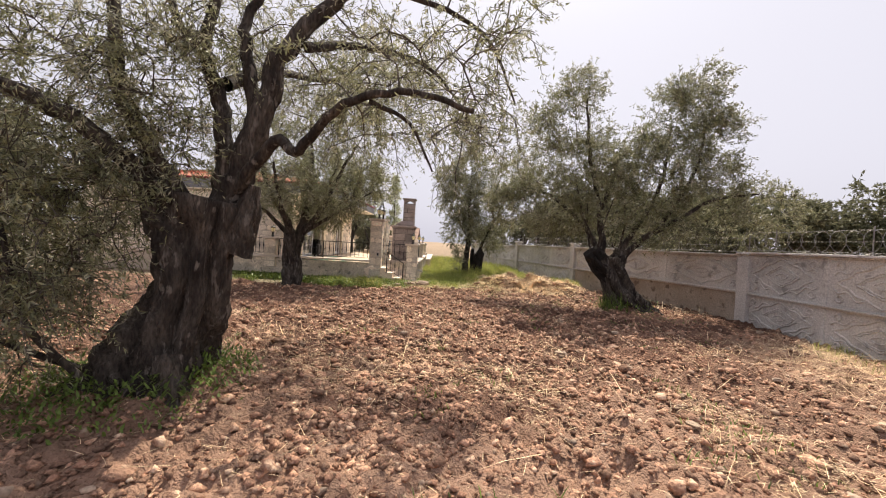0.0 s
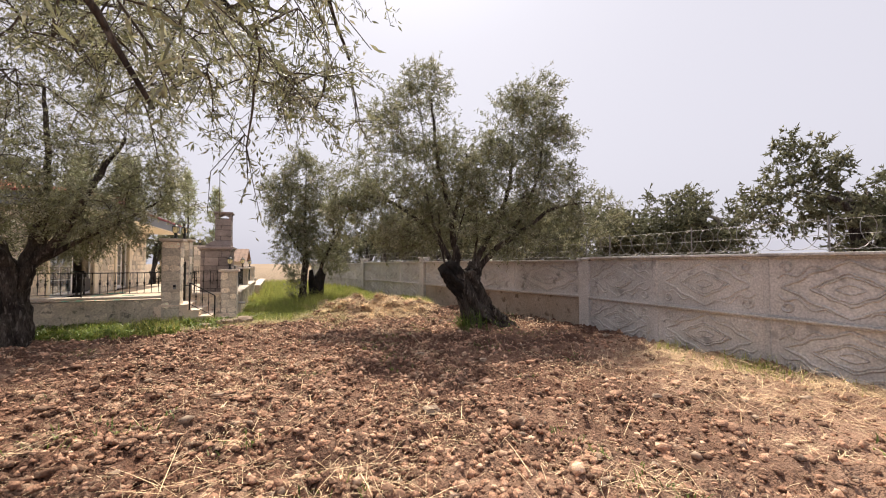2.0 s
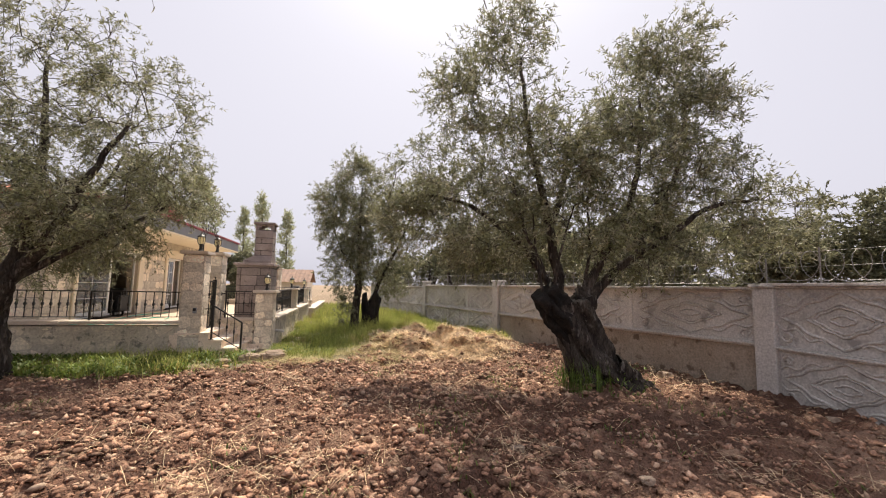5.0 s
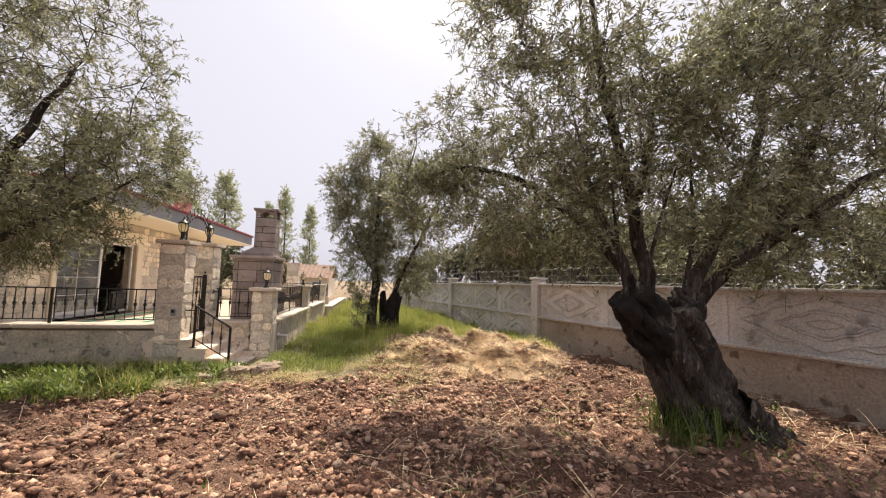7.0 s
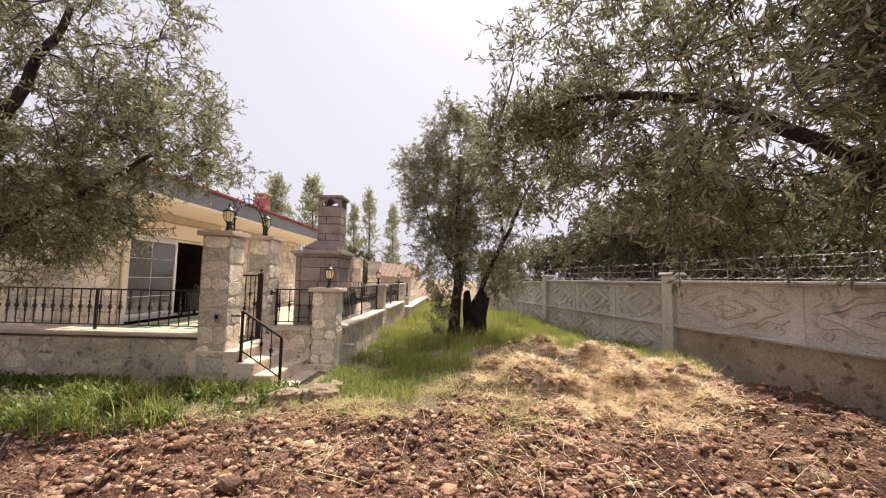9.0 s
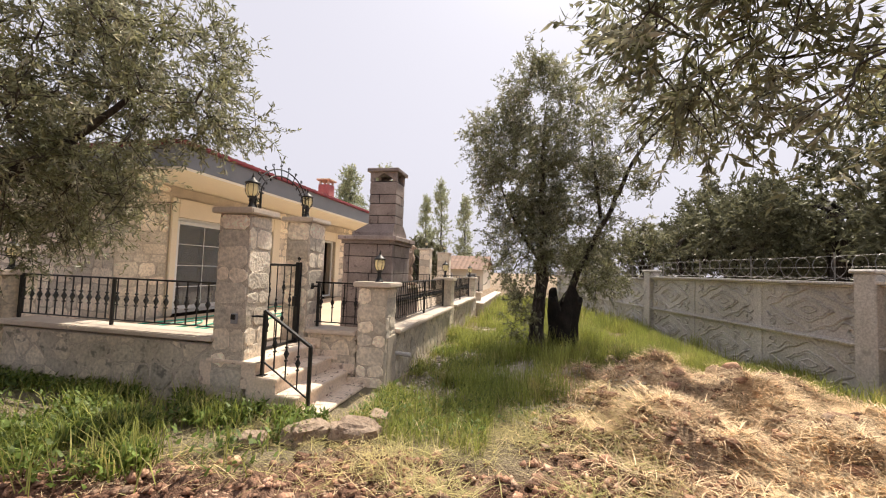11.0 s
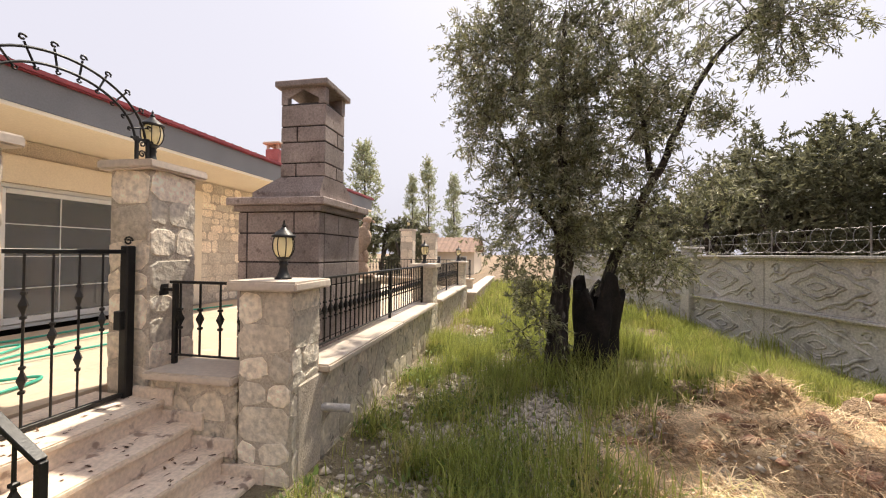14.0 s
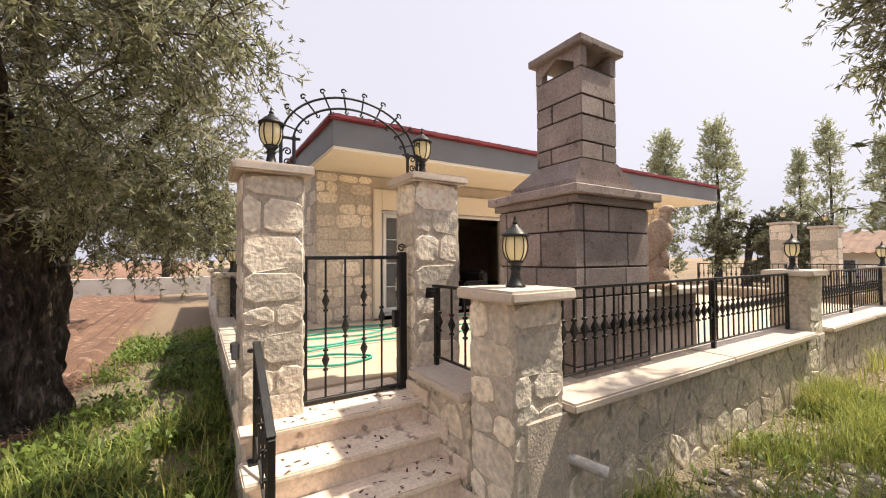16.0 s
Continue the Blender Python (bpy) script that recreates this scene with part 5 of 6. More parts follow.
BAL = {}
def railing(name, a, b, z0, z1, posts, n, label, knots=(0.5,), group="terrace railings"):
    """A railing between two plan points with posts at given fractions and n balusters."""
    r = thing(name, label, "railing", group)
    A, B = Vector((*a, 0)), Vector((*b, 0))
    d = (B - A).normalized()
    up = lambda z: Vector((0, 0, z))
    part("top_rail", bar_mesh("top_rail", A + up(z1), B + up(z1), 0.035, 0.022), r)
    part("bottom_rail", bar_mesh("bottom_rail", A + up(z0 + 0.07), B + up(z0 + 0.07), 0.022, 0.014), r)
    for f in posts:
        p = A.lerp(B, f)
        part("post", bar_mesh("post", p + up(z0), p + up(z1 - 0.012), 0.036), r)
    key = (round(z1 - z0, 3), knots)
    if key not in BAL:
        BAL[key] = baluster_mesh(z1 - z0 - 0.08, knots)
    for i in range(n):
        p = A.lerp(B, (i + 0.5) / n)
        part("baluster", BAL[key], r, "", pose(p.x, p.y, z0 + 0.075, 0, 0, math.degrees(math.atan2(d.y, d.x))))
    return r
railing("railing", (-1.02, 15.5), (-1.02, 17.73), CZ, 1.335, (0.02, 1.0), 20, "black wrought-iron railing on the side coping")
railing("railing", (-1.02, 17.75), (-1.02, 19.56), CZ, 1.335, (0.98,), 16, "black wrought-iron railing on the side coping")
railing("railing", (-1.02, 20.05), (-1.02, 22.0), CZ, 1.335, (0.01, 1.0), 17, "black wrought-iron railing on the far side coping")
railing("railing", (-1.02, 22.02), (-1.02, 23.78), CZ, 1.335, (0.98,), 15, "black wrought-iron railing on the far side coping")
for a, b in ((-4.13, -2.47), (-5.7, -4.15), (-7.7, -6.16), (-9.25, -7.72)):
    railing("railing", (a, 14.0), (b, 14.0), CZ + 0.04, 1.31, (0.01,), 11, "black wrought-iron railing on the front coping")
railing("railing", (-2.0, 15.24), (-1.28, 15.24), CZ, 1.32, (0.06,), 4, "short black iron railing between gate pillar and corner pillar")

knob = thing("railing_bracket", "black iron wall bracket fixed to the gate pillar", "bracket")
part("arm", bar_mesh("arm", (-2.06, 15.24, 1.26), (-1.97, 15.24, 1.26), 0.024), knob)
part("flange", slab("flange", (-2.075, 15.2, 1.215), (-2.06, 15.28, 1.305), M_IRON, 0.004), knob)
socket = thing("wall_socket", "small dark outdoor socket box on the gate pillar", "socket")
part("box", slab("box", (-2.185, 13.775, 0.885), (-2.115, 13.815, 0.995), M_FASCIA, 0.006), socket)
part("lid", slab("lid", (-2.179, 13.768, 0.93), (-2.121, 13.7745, 0.988), M_IRON, 0.003), socket)

# far fence across the back of the terrace
w_back = wall_run("wall_north", (-5.0, 25.7, 0.0), (-0.83, 26.0, 0.68), "low rubble wall at the far end of the terrace")
coping((-5.0, 25.64, 0.681), (-0.78, 26.06, 0.74), 31, w_back)
railing("railing", (-5.0, 25.85), (-2.95, 25.85), 0.74, 1.36, (0.01, 0.99), 18, "black iron railing at the far terrace end")
railing("railing", (-2.9, 25.85), (-0.9, 25.85), 0.74, 1.36, (0.99,), 18, "black iron railing at the far terrace end")

# handrail beside the steps
hr = thing("handrail", "black iron handrail sloping down beside the marble steps", "handrail")
hy = 13.89
P0, P1 = Vector((-1.83, hy, 1.04)), Vector((-1.25, hy, 0.68))
part("top_rail", bar_mesh("top_rail", P0, P1, 0.045, 0.025), hr)
part("bottom_rail", bar_mesh("bottom_rail", P0 + Vector((0, 0, -0.56)), P1 + Vector((0, 0, -0.56)), 0.016, 0.016), hr)
part("post", bar_mesh("post", (-1.83, hy, 0.32), (-1.83, hy, 1.04), 0.036), hr)
part("post", bar_mesh("post", (-1.25, hy, -0.02), (-1.25, hy, 0.68), 0.036), hr)
part("foot_plate", slab("foot_plate", (-1.875, hy - 0.045, 0.321), (-1.785, hy + 0.045, 0.33), M_IRON, 0.002), hr)
hb = baluster_mesh(0.54, (0.5,))
for f in (0.25, 0.5, 0.75):
    p = P0.lerp(P1, f)
    part("baluster", hb, hr, "", pose(p.x, p.y, p.z - 0.55))
part("bracket", bar_mesh("bracket", (-1.95, hy, 0.97), (-1.84, hy, 0.97), 0.022), hr)
part("bracket_plate", lathe("bracket_plate", [(0.0, 0), (0.04, 0), (0.04, 0.015), (0.0, 0.02)], M_IRON, 10, (-1.955, hy, 0.96)), hr)

# gate
gate = thing("garden_gate", "closed black wrought-iron gate with forged knots", "gate")
gx, g0, g1, gz0, gz1 = -2.17, 14.25, 15.0, 0.5, 1.555
gf = part("gate_frame", bar_mesh("gate_frame", (gx, g0, gz0), (gx, g0, gz1), 0.03), gate)
part("gate_rail", bar_mesh("gate_rail", (gx, g0 - 0.015, gz1), (gx, g1, gz1), 0.035, 0.03), gate)
part("gate_rail", bar_mesh("gate_rail", (gx, g0 - 0.015, gz0), (gx, g1, gz0), 0.035, 0.03), gate)
part("gate_post", bar_mesh("gate_post", (gx, g1 + 0.03, 0.47), (gx, g1 + 0.03, 1.6), 0.07), gate)
def scroll(name, c, r, turns, axis_u, axis_v, th, n=22):
    c, U, V = np.array(c), np.array(axis_u, float), np.array(axis_v, float)
    pts = []
    for i in range(n):
        u = i / (n - 1)
        a, rr = u * turns * 2 * math.pi, r * (1 - 0.75 * u)
        pts.append((c + U * rr * math.cos(a) + V * rr * math.sin(a), th))
    return tubes(name, [pts], M_IRON, 5)
part("scroll", scroll("scroll", (gx, g1 + 0.03, 1.635), 0.035, 1.4, (0, 1, 0), (0, 0, 1), 0.007), gate)
for i, kn in enumerate(((0.27, 0.7), (0.5,), (0.32, 0.72), (0.55,))):
    part("gate_bar", baluster_mesh(gz1 - gz0 - 0.03, kn, "gate_bar"), gate, "", pose(gx, g0 + (i + 1) * (g1 - g0) / 5, gz0 + 0.015, 0, 0, 45))
part("lock", slab("lock", (gx - 0.03, g1 - 0.05, 0.98), (gx + 0.03, g1 - 0.005, 1.12), M_IRON, 0.006), gate)

# arch over the gate
arch = thing("gate_arch", "black iron ladder arch with curled hooks over the gate", "arch")
ac, ah = (14.13 + 15.13) / 2, 0.36
def arc_pt(t, k, dx=0.0):
    hw = (15.13 - 14.13) / 2 + k
    return np.array([-2.2 + dx, ac - hw * math.cos(t), 2.41 + (ah + k) * math.sin(t)])
ts = np.linspace(0.0, math.pi, 30)
part("inner_arc", tubes("inner_arc", [[(arc_pt(t, -0.04), 0.009) for t in ts]], M_IRON, 6), arch)
part("outer_arc", tubes("outer_arc", [[(arc_pt(t, 0.045), 0.009) for t in ts]], M_IRON, 6), arch)
for i in range(1, 11):
    t = math.pi * i / 11
    a, b = arc_pt(t, -0.06), arc_pt(t, 0.075)
    part("rung", tubes("rung", [[(a, 0.007), (b, 0.007)]], M_IRON, 5), arch)
    out = (b - a) / np.linalg.norm(b - a)
    side = np.array([0, out[2], -out[1]])
    part("hook", scroll("hook", b + out * 0.02, 0.024, 0.9, side, out, 0.007, 12), arch)
    part("hook", scroll("hook", a - out * 0.008, 0.016, 0.9, side, -out, 0.006, 12), arch)
for y in (14.13, 15.15):
    zb = 2.19 if y < 14.5 else 2.26
    for dy in (-0.045, 0.045):
        part("upright", bar_mesh("upright", (-2.2, y + dy, zb), (-2.2, y + dy, 2.45), 0.022), arch)
    part("crossbar", bar_mesh("crossbar", (-2.2, y - 0.09, 2.43), (-2.2, y + 0.09, 2.43), 0.018), arch)
    for dz, s in ((0.06, 1), (0.14, -1)):
        part("scroll", scroll("scroll", (-2.2, y, zb + dz), 0.03, 1.3, (0, s, 0), (0, 0, 1), 0.006), arch)

# lanterns
M_BULB = bpy.data.materials.new("lit_bulb")
M_BULB.use_nodes = True
_b = M_BULB.node_tree.nodes["Principled BSDF"]
_b.inputs["Emission Color"].default_value = (1.0, 0.72, 0.35, 1)
_b.inputs["Emission Strength"].default_value = 1.5
def lantern(label):
    l = thing("lantern", label, "lantern", "terrace lanterns")
    part("base", lathe("base", [(0.062, 0), (0.062, 0.012), (0.05, 0.02), (0.033, 0.06), (0.026, 0.1), (0.034, 0.112), (0.034, 0.122), (0.026, 0.13), (0.04, 0.15), (0.05, 0.155), (0.05, 0.165), (0.02, 0.168)], M_IRON, 14), l)
    prof = [(0.046, 0.168), (0.064, 0.19), (0.076, 0.225), (0.079, 0.26), (0.075, 0.295), (0.066, 0.318)]
    part("glass", lathe("glass", [(r - 0.006, z) for r, z in prof], M_GLOW, 14), l, "amber tinted lantern glass")
    for k in range(8):
        a = k * math.pi / 4
        part("rib", tubes("rib", [[((r * math.cos(a), r * math.sin(a), z), 0.0045) for r, z in prof]], M_IRON, 4), l)
    part("bulb", lathe("bulb", [(0.004, 0.19), (0.018, 0.21), (0.024, 0.235), (0.018, 0.26), (0.004, 0.275)], M_BULB, 10), l, "warm lit bulb")
    roof = part("roof", lathe("roof", [(0.07, 0.314), (0.088, 0.318), (0.088, 0.328), (0.07, 0.34), (0.05, 0.362), (0.028, 0.376), (0.02, 0.39), (0.012, 0.395)], M_IRON, 14), l)
    part("finial", lathe("finial", [(0.012, 0.395), (0.018, 0.403), (0.012, 0.412), (0.006, 0.425), (0.009, 0.432), (0.002, 0.45)], M_IRON, 8), roof)
    return l
L0 = lantern("black iron lantern with amber glass on the corner pillar")
L0.matrix_basis = pose(-1.04, 15.27, 1.36)
for lab, x, y, z in (("black iron lantern with amber glass on a gate pillar", -2.2, 14.02, 2.19), ("black iron lantern with amber glass on a gate pillar", -2.24, 15.27, 2.26), ("black iron lantern on a low wall pillar", -1.04, 19.8, 1.38),
                     ("black iron lantern on the end pillar", -1.04, 24.02, 1.36), ("black iron lantern on a front wall pillar", -5.93, 14.02, 1.36), ("black iron lantern on a far front wall pillar", -9.49, 14.02, 1.36)):
    tagged(copy_thing(L0, pose(x, y, z)), lab)

# second gate far behind the terrace
G1 = pillar("far_gate_pillar", -4.35, -3.8, 29.0, 29.5, -0.2, 2.62, 41, "tall limestone pillar of the far gate", 0.4, 0.3)
G2 = pillar("far_gate_pillar", -3.7, -3.05, 30.2, 30.7, -0.2, 2.5, 42, "tall limestone pillar of the far gate", 0.4, 0.3)
tagged(copy_thing(L0, pose(-4.07, 29.25, 2.62)), "black iron lantern on the far gate pillar")
tagged(copy_thing(L0, pose(-3.4, 30.45, 2.5)), "black iron lantern on the far gate pillar")
fa = thing("gate_arch", "thin black iron arch over the far gate", "arch")
part("arc", tubes("arc", [[((-4.07 + 0.67 * k / 14, 29.25 + 1.2 * k / 14, 2.62 + 0.6 * math.sin(math.pi * k / 14)), 0.015) for k in range(15)]], M_IRON, 5), fa)

# low kerb wall running on past the terrace
kerb = wall_run("wall_kerb", (-0.95, 24.45, -0.2), (-0.6, 34.0, 0.35), "low rubble kerb wall past the terrace")
coping((-1.0, 24.43, 0.351), (-0.55, 34.0, 0.41), 41, kerb)

# far farm building under a brown tiled roof
barn = thing("farm_building", "low far building under a brown tiled roof", "building")
part("wall", slab("wall", (-9.5, 44, -0.2), (-2.8, 50, 1.75), M_PLASTER, 0.02), barn)
def barn_roof():
    V, F = [], []
    n = 36
    for i in range(n + 1):
        x = -9.9 + 7.4 * i / n
        dz = 0.06 if i % 2 else 0.0
        V += [(x, 43.5, 1.7 + dz), (x, 47, 3.0 + dz), (x, 50.5, 1.7 + dz)]
    for i in range(n):
        a, b = 3 * i, 3 * i + 3
        F += [(a, b, b + 1, a + 1), (a + 1, b + 1, b + 2, a + 2)]
    return mesh_of("roof", V, F, surf("weathered_tile", (0.3, 0.2, 0.15), (0.22, 0.15, 0.12), 2, 20, 0.9, 0.3))
part("roof", barn_roof(), barn, "brown clay tile roof")
for x in (-8.5, -6.4, -4.3):
    wdw = part("window", slab("window", (x, 43.95, 0.6), (x + 0.9, 43.998, 1.4), M_WHITE, 0.01), barn)
    part("pane", slab("pane", (x + 0.08, 43.93, 0.68), (x + 0.82, 43.949, 1.32), M_GLASS), wdw)

# ---- things on the terrace ----
def statue_mesh():
    """An eagle on a rock, weathered cast stone, as one mesh."""
    bm = bmesh.new()
    def ball(c, s, rot=(0, 0, 0)):
        m = pose(*c, *rot) @ Matrix.Diagonal((*s, 1))
        bmesh.ops.create_icosphere(bm, subdivisions=3, radius=1, matrix=m)
    ball((0, 0, 0.1), (0.11, 0.1, 0.11)); ball((0.01, -0.02, 0.2), (0.07, 0.075, 0.11)); ball((0, 0.0, 0.4), (0.085, 0.1, 0.17), (-22, 0, 0)); ball((0, 0.05, 0.46), (0.07, 0.08, 0.11))
    ball((0.07, -0.03, 0.4), (0.03, 0.085, 0.2), (-20, 0, 8)); ball((-0.07, -0.03, 0.4), (0.03, 0.085, 0.2), (-20, 0, -8)); ball((0, 0.06, 0.58), (0.045, 0.05, 0.08), (-12, 0, 0))
    ball((0, 0.08, 0.66), (0.042, 0.055, 0.042)); ball((0, 0.135, 0.65), (0.014, 0.035, 0.016), (-25, 0, 0)); ball((0, -0.11, 0.2), (0.05, 0.03, 0.15), (-24, 0, 0)); ball((0.03, 0.06, 0.25), (0.03, 0.035, 0.08)); ball((-0.03, 0.06, 0.25), (0.03, 0.035, 0.08))
    for v in bm.verts:
        v.co += v.normal * 0.012 * noise.noise(v.co * 24)
    bmesh.ops.create_cube(bm, size=1, matrix=pose(0, 0, 0.02) @ Matrix.Diagonal((0.3, 0.3, 0.04, 1)))
    return bm_mesh("eagle_statue", bm, M_STATUE, True)
tagged(new("eagle_statue", statue_mesh()), "weathered cast-stone eagle statue on the fireplace ledge", "statue").matrix_basis = pose(-1.22, 17.15, 1.26, 0, 0, -60) @ Matrix.Scale(1.08, 4)

def hose_mesh():
    loops = [(-3.15, 14.35), (-3.0, 14.75), (-3.15, 15.15), (-3.4, 14.8), (-3.5, 14.4), (-3.7, 14.5), (-3.85, 15.3), (-3.8, 16.4), (-4.05, 17.5), (-4.35, 16.6), (-4.15, 15.6),
             (-3.95, 14.8), (-4.1, 14.35), (-4.45, 14.7), (-4.35, 15.5), (-4.6, 15.9), (-4.75, 15.2), (-4.7, 14.5), (-4.95, 14.35), (-5.1, 15.2), (-4.95, 16.5), (-5.05, 18.0), (-4.8, 19.4)]
    pts = [(x, y, TZ + 0.018 + 0.014 * (i % 3 == 0)) for i, (x, y) in enumerate(loops)]
    return tubes("garden_hose", [[(p, 0.0135) for p in spline(pts, 420)]], M_HOSE, 6)
tagged(new("garden_hose", hose_mesh()), "turquoise green garden hose lying in loose loops on the terrace", "hose")

pipe = thing("drain_pipe", "short grey plastic drain pipe sticking out of the wall", "pipe")
def pipe_mesh():
    return tubes("tube", [[((-0.95, 15.42, 0.36), 0.034), ((-0.82, 15.5, 0.335), 0.034), ((-0.64, 15.6, 0.3), 0.034)], [((-0.638, 15.6, 0.3), 0.029), ((-0.82, 15.5, 0.335), 0.029)]], M_PIPE, 14)
part("tube", pipe_mesh(), pipe)

M_BLACKCLOTH = surf("black_leather", (0.012, 0.011, 0.011), (0.02, 0.018, 0.018), 6, 60, 0.5, 0.2)
chair = thing("armchair", "black leather armchair standing inside the open door", "armchair")
cx, cy, cz = -6.0, 18.35, 0.52
part("seat", slab("seat", (cx - 0.3, cy - 0.3, cz + 0.12), (cx + 0.3, cy + 0.3, cz + 0.42), M_BLACKCLOTH, 0.05, 0.004, 1, 3), chair)
part("backrest", slab("backrest", (cx - 0.36, cy + 0.15, cz + 0.2), (cx + 0.36, cy + 0.36, cz + 0.78), M_BLACKCLOTH, 0.06, 0.004, 2, 3), chair)
for s in (-1, 1):
    part("armrest", slab("armrest", (cx + s * 0.38 - 0.08, cy - 0.3, cz + 0.1), (cx + s * 0.38 + 0.08, cy + 0.3, cz + 0.58), M_BLACKCLOTH, 0.05, 0.004, 3, 3), chair)
    for t in (-0.25, 0.25):
        part("leg", slab("leg", (cx + s * 0.3 - 0.025, cy + t - 0.025, cz), (cx + s * 0.3 + 0.025, cy + t + 0.025, cz + 0.13), M_IRON, 0.004), chair)

# ---- loose ground cover ----
def icosa():
    p = (1 + 5 ** 0.5) / 2
    v = np.array([(-1, p, 0), (1, p, 0), (-1, -p, 0), (1, -p, 0), (0, -1, p), (0, 1, p), (0, -1, -p), (0, 1, -p), (p, 0, -1), (p, 0, 1), (-p, 0, -1), (-p, 0, 1)], float)
    f = np.array([(0, 11, 5), (0, 5, 1), (0, 1, 7), (0, 7, 10), (0, 10, 11), (1, 5, 9), (5, 11, 4), (11, 10, 2), (10, 7, 6), (7, 1, 8), (3, 9, 4), (3, 4, 2), (3, 2, 6), (3, 6, 8), (3, 8, 9), (4, 9, 5), (2, 4, 11), (6, 2, 10), (8, 6, 7), (9, 8, 1)])
    return v / np.linalg.norm(v[0]), f
def octa():
    v = np.array([(1, 0, 0.1), (0, 1, -0.1), (-1, 0, 0.1), (0, -1, -0.1), (0.2, 0.1, 1), (0, 0, -1)], float)
    return v, np.array([(0, 1, 4), (1, 2, 4), (2, 3, 4), (3, 0, 4), (1, 0, 5), (2, 1, 5), (3, 2, 5), (0, 3, 5)])
def scatter(name, label, cat, xs, ys, sizes, mat, rs, sink=0.3, flat=0.7, shape=icosa):
    """Lumps at plan points, each an uneven faceted stone or clod."""
    v, f = shape()
    n, k = len(xs), len(v)
    jit = 1 + rs.uniform(-0.5, 0.5, (n, k, 1))
    sc = sizes[:, None, None] * rs.uniform(0.7, 1.3, (n, 1, 3)) * np.array([1, 1, flat])
    a = rs.uniform(0, 2 * np.pi, n)
    R = np.zeros((n, 3, 3)); R[:, 0, 0] = np.cos(a); R[:, 0, 1] = -np.sin(a); R[:, 1, 0] = np.sin(a); R[:, 1, 1] = np.cos(a); R[:, 2, 2] = 1
    P = np.einsum("nij,nkj->nki", R, v[None] * jit * sc)
    P += np.stack([xs, ys, ground_z(xs, ys) + sizes * flat * (1 - 2 * sink) * 0.6], -1)[:, None]
    F = f[None] + (np.arange(n) * k)[:, None, None]
    ob = new(name, mesh_np(name, P.reshape(-1, 3), F.reshape(-1, 3), mat))
    return tagged(ob, label, cat, kind="stuff")
rs = np.random.RandomState(5)
def sample(n, x0, x1, y0, y1, dens):
    """n plan points drawn with the density dens(x, y) in 0..1."""
    X, Y = np.zeros(0), np.zeros(0)
    while len(X) < n:
        x, y = rs.uniform(x0, x1, n), rs.uniform(y0, y1, n)
        k = rs.uniform(0, 1, n) < dens(x, y)
        X, Y = np.concatenate([X, x[k]]), np.concatenate([Y, y[k]])
    return X[:n], Y[:n]
lumpy = lambda x, y: tilled(x, y) * (0.65 + 0.35 * (vnoise(x, y, 0.5, 9) > 0.45)) * (1 - 0.75 * np.clip(mound(x, y) * 2.2 - 0.3, 0, 1)) * (x < 7.1)
X, Y = sample(9500, -6.5, 7.2, 0.2, 15.0, lambda x, y: lumpy(x, y) * (0.35 + 0.65 * np.exp(-((x - 0.8) / 3.6) ** 2)))
scatter("soil_clods", "crumbly reddish-brown soil clods", "soil", X, Y, np.clip(rs.lognormal(-3.6, 0.42, len(X)), 0.015, 0.08), M_CLOD, rs, 0.3, 0.55)
X, Y = sample(34000, -6.0, 7.2, 0.6, 14.8, lambda x, y: lumpy(x, y) * (0.25 + 0.75 * np.exp(-((x - 0.5) / 3.5) ** 2)))
scatter("soil_crumbs", "fine crumbs of reddish-brown soil", "soil", X, Y, np.clip(rs.lognormal(-3.75, 0.42, len(X)), 0.012, 0.05), M_CLOD, rs, 0.25, 0.7, octa)
M_FIELDSTONE = surf("field_stone", (0.4, 0.31, 0.24), (0.3, 0.22, 0.165), 4, 40, 0.95, 0.5, vary=0.4, island=True)
X, Y = sample(800, -5, 7, 0.5, 15.5, lambda x, y: tilled(x, y))
scatter("field_stones", "small pale stones in the tilled soil", "stones", X, Y, np.clip(rs.lognormal(-3.9, 0.6, len(X)), 0.01, 0.06), M_FIELDSTONE, rs, 0.3, 0.6)
gravel = lambda x, y: np.exp(-((x - 1.0) / 0.9) ** 2 - ((y - 16.4) / 1.3) ** 2) + 0.15 * np.exp(-((x + 0.15) / 0.4) ** 2) * (y > 14.3) * (y < 22)
X, Y = sample(8000, -0.7, 3.0, 14.2, 22.0, lambda x, y: np.clip(gravel(x, y), 0, 1))
scatter("gravel", "pale gravel between the grass tufts", "gravel", X, Y, np.clip(rs.lognormal(-3.9, 0.45, len(X)), 0.01, 0.06), M_PEBBLE, rs, 0.2, 0.6, octa)

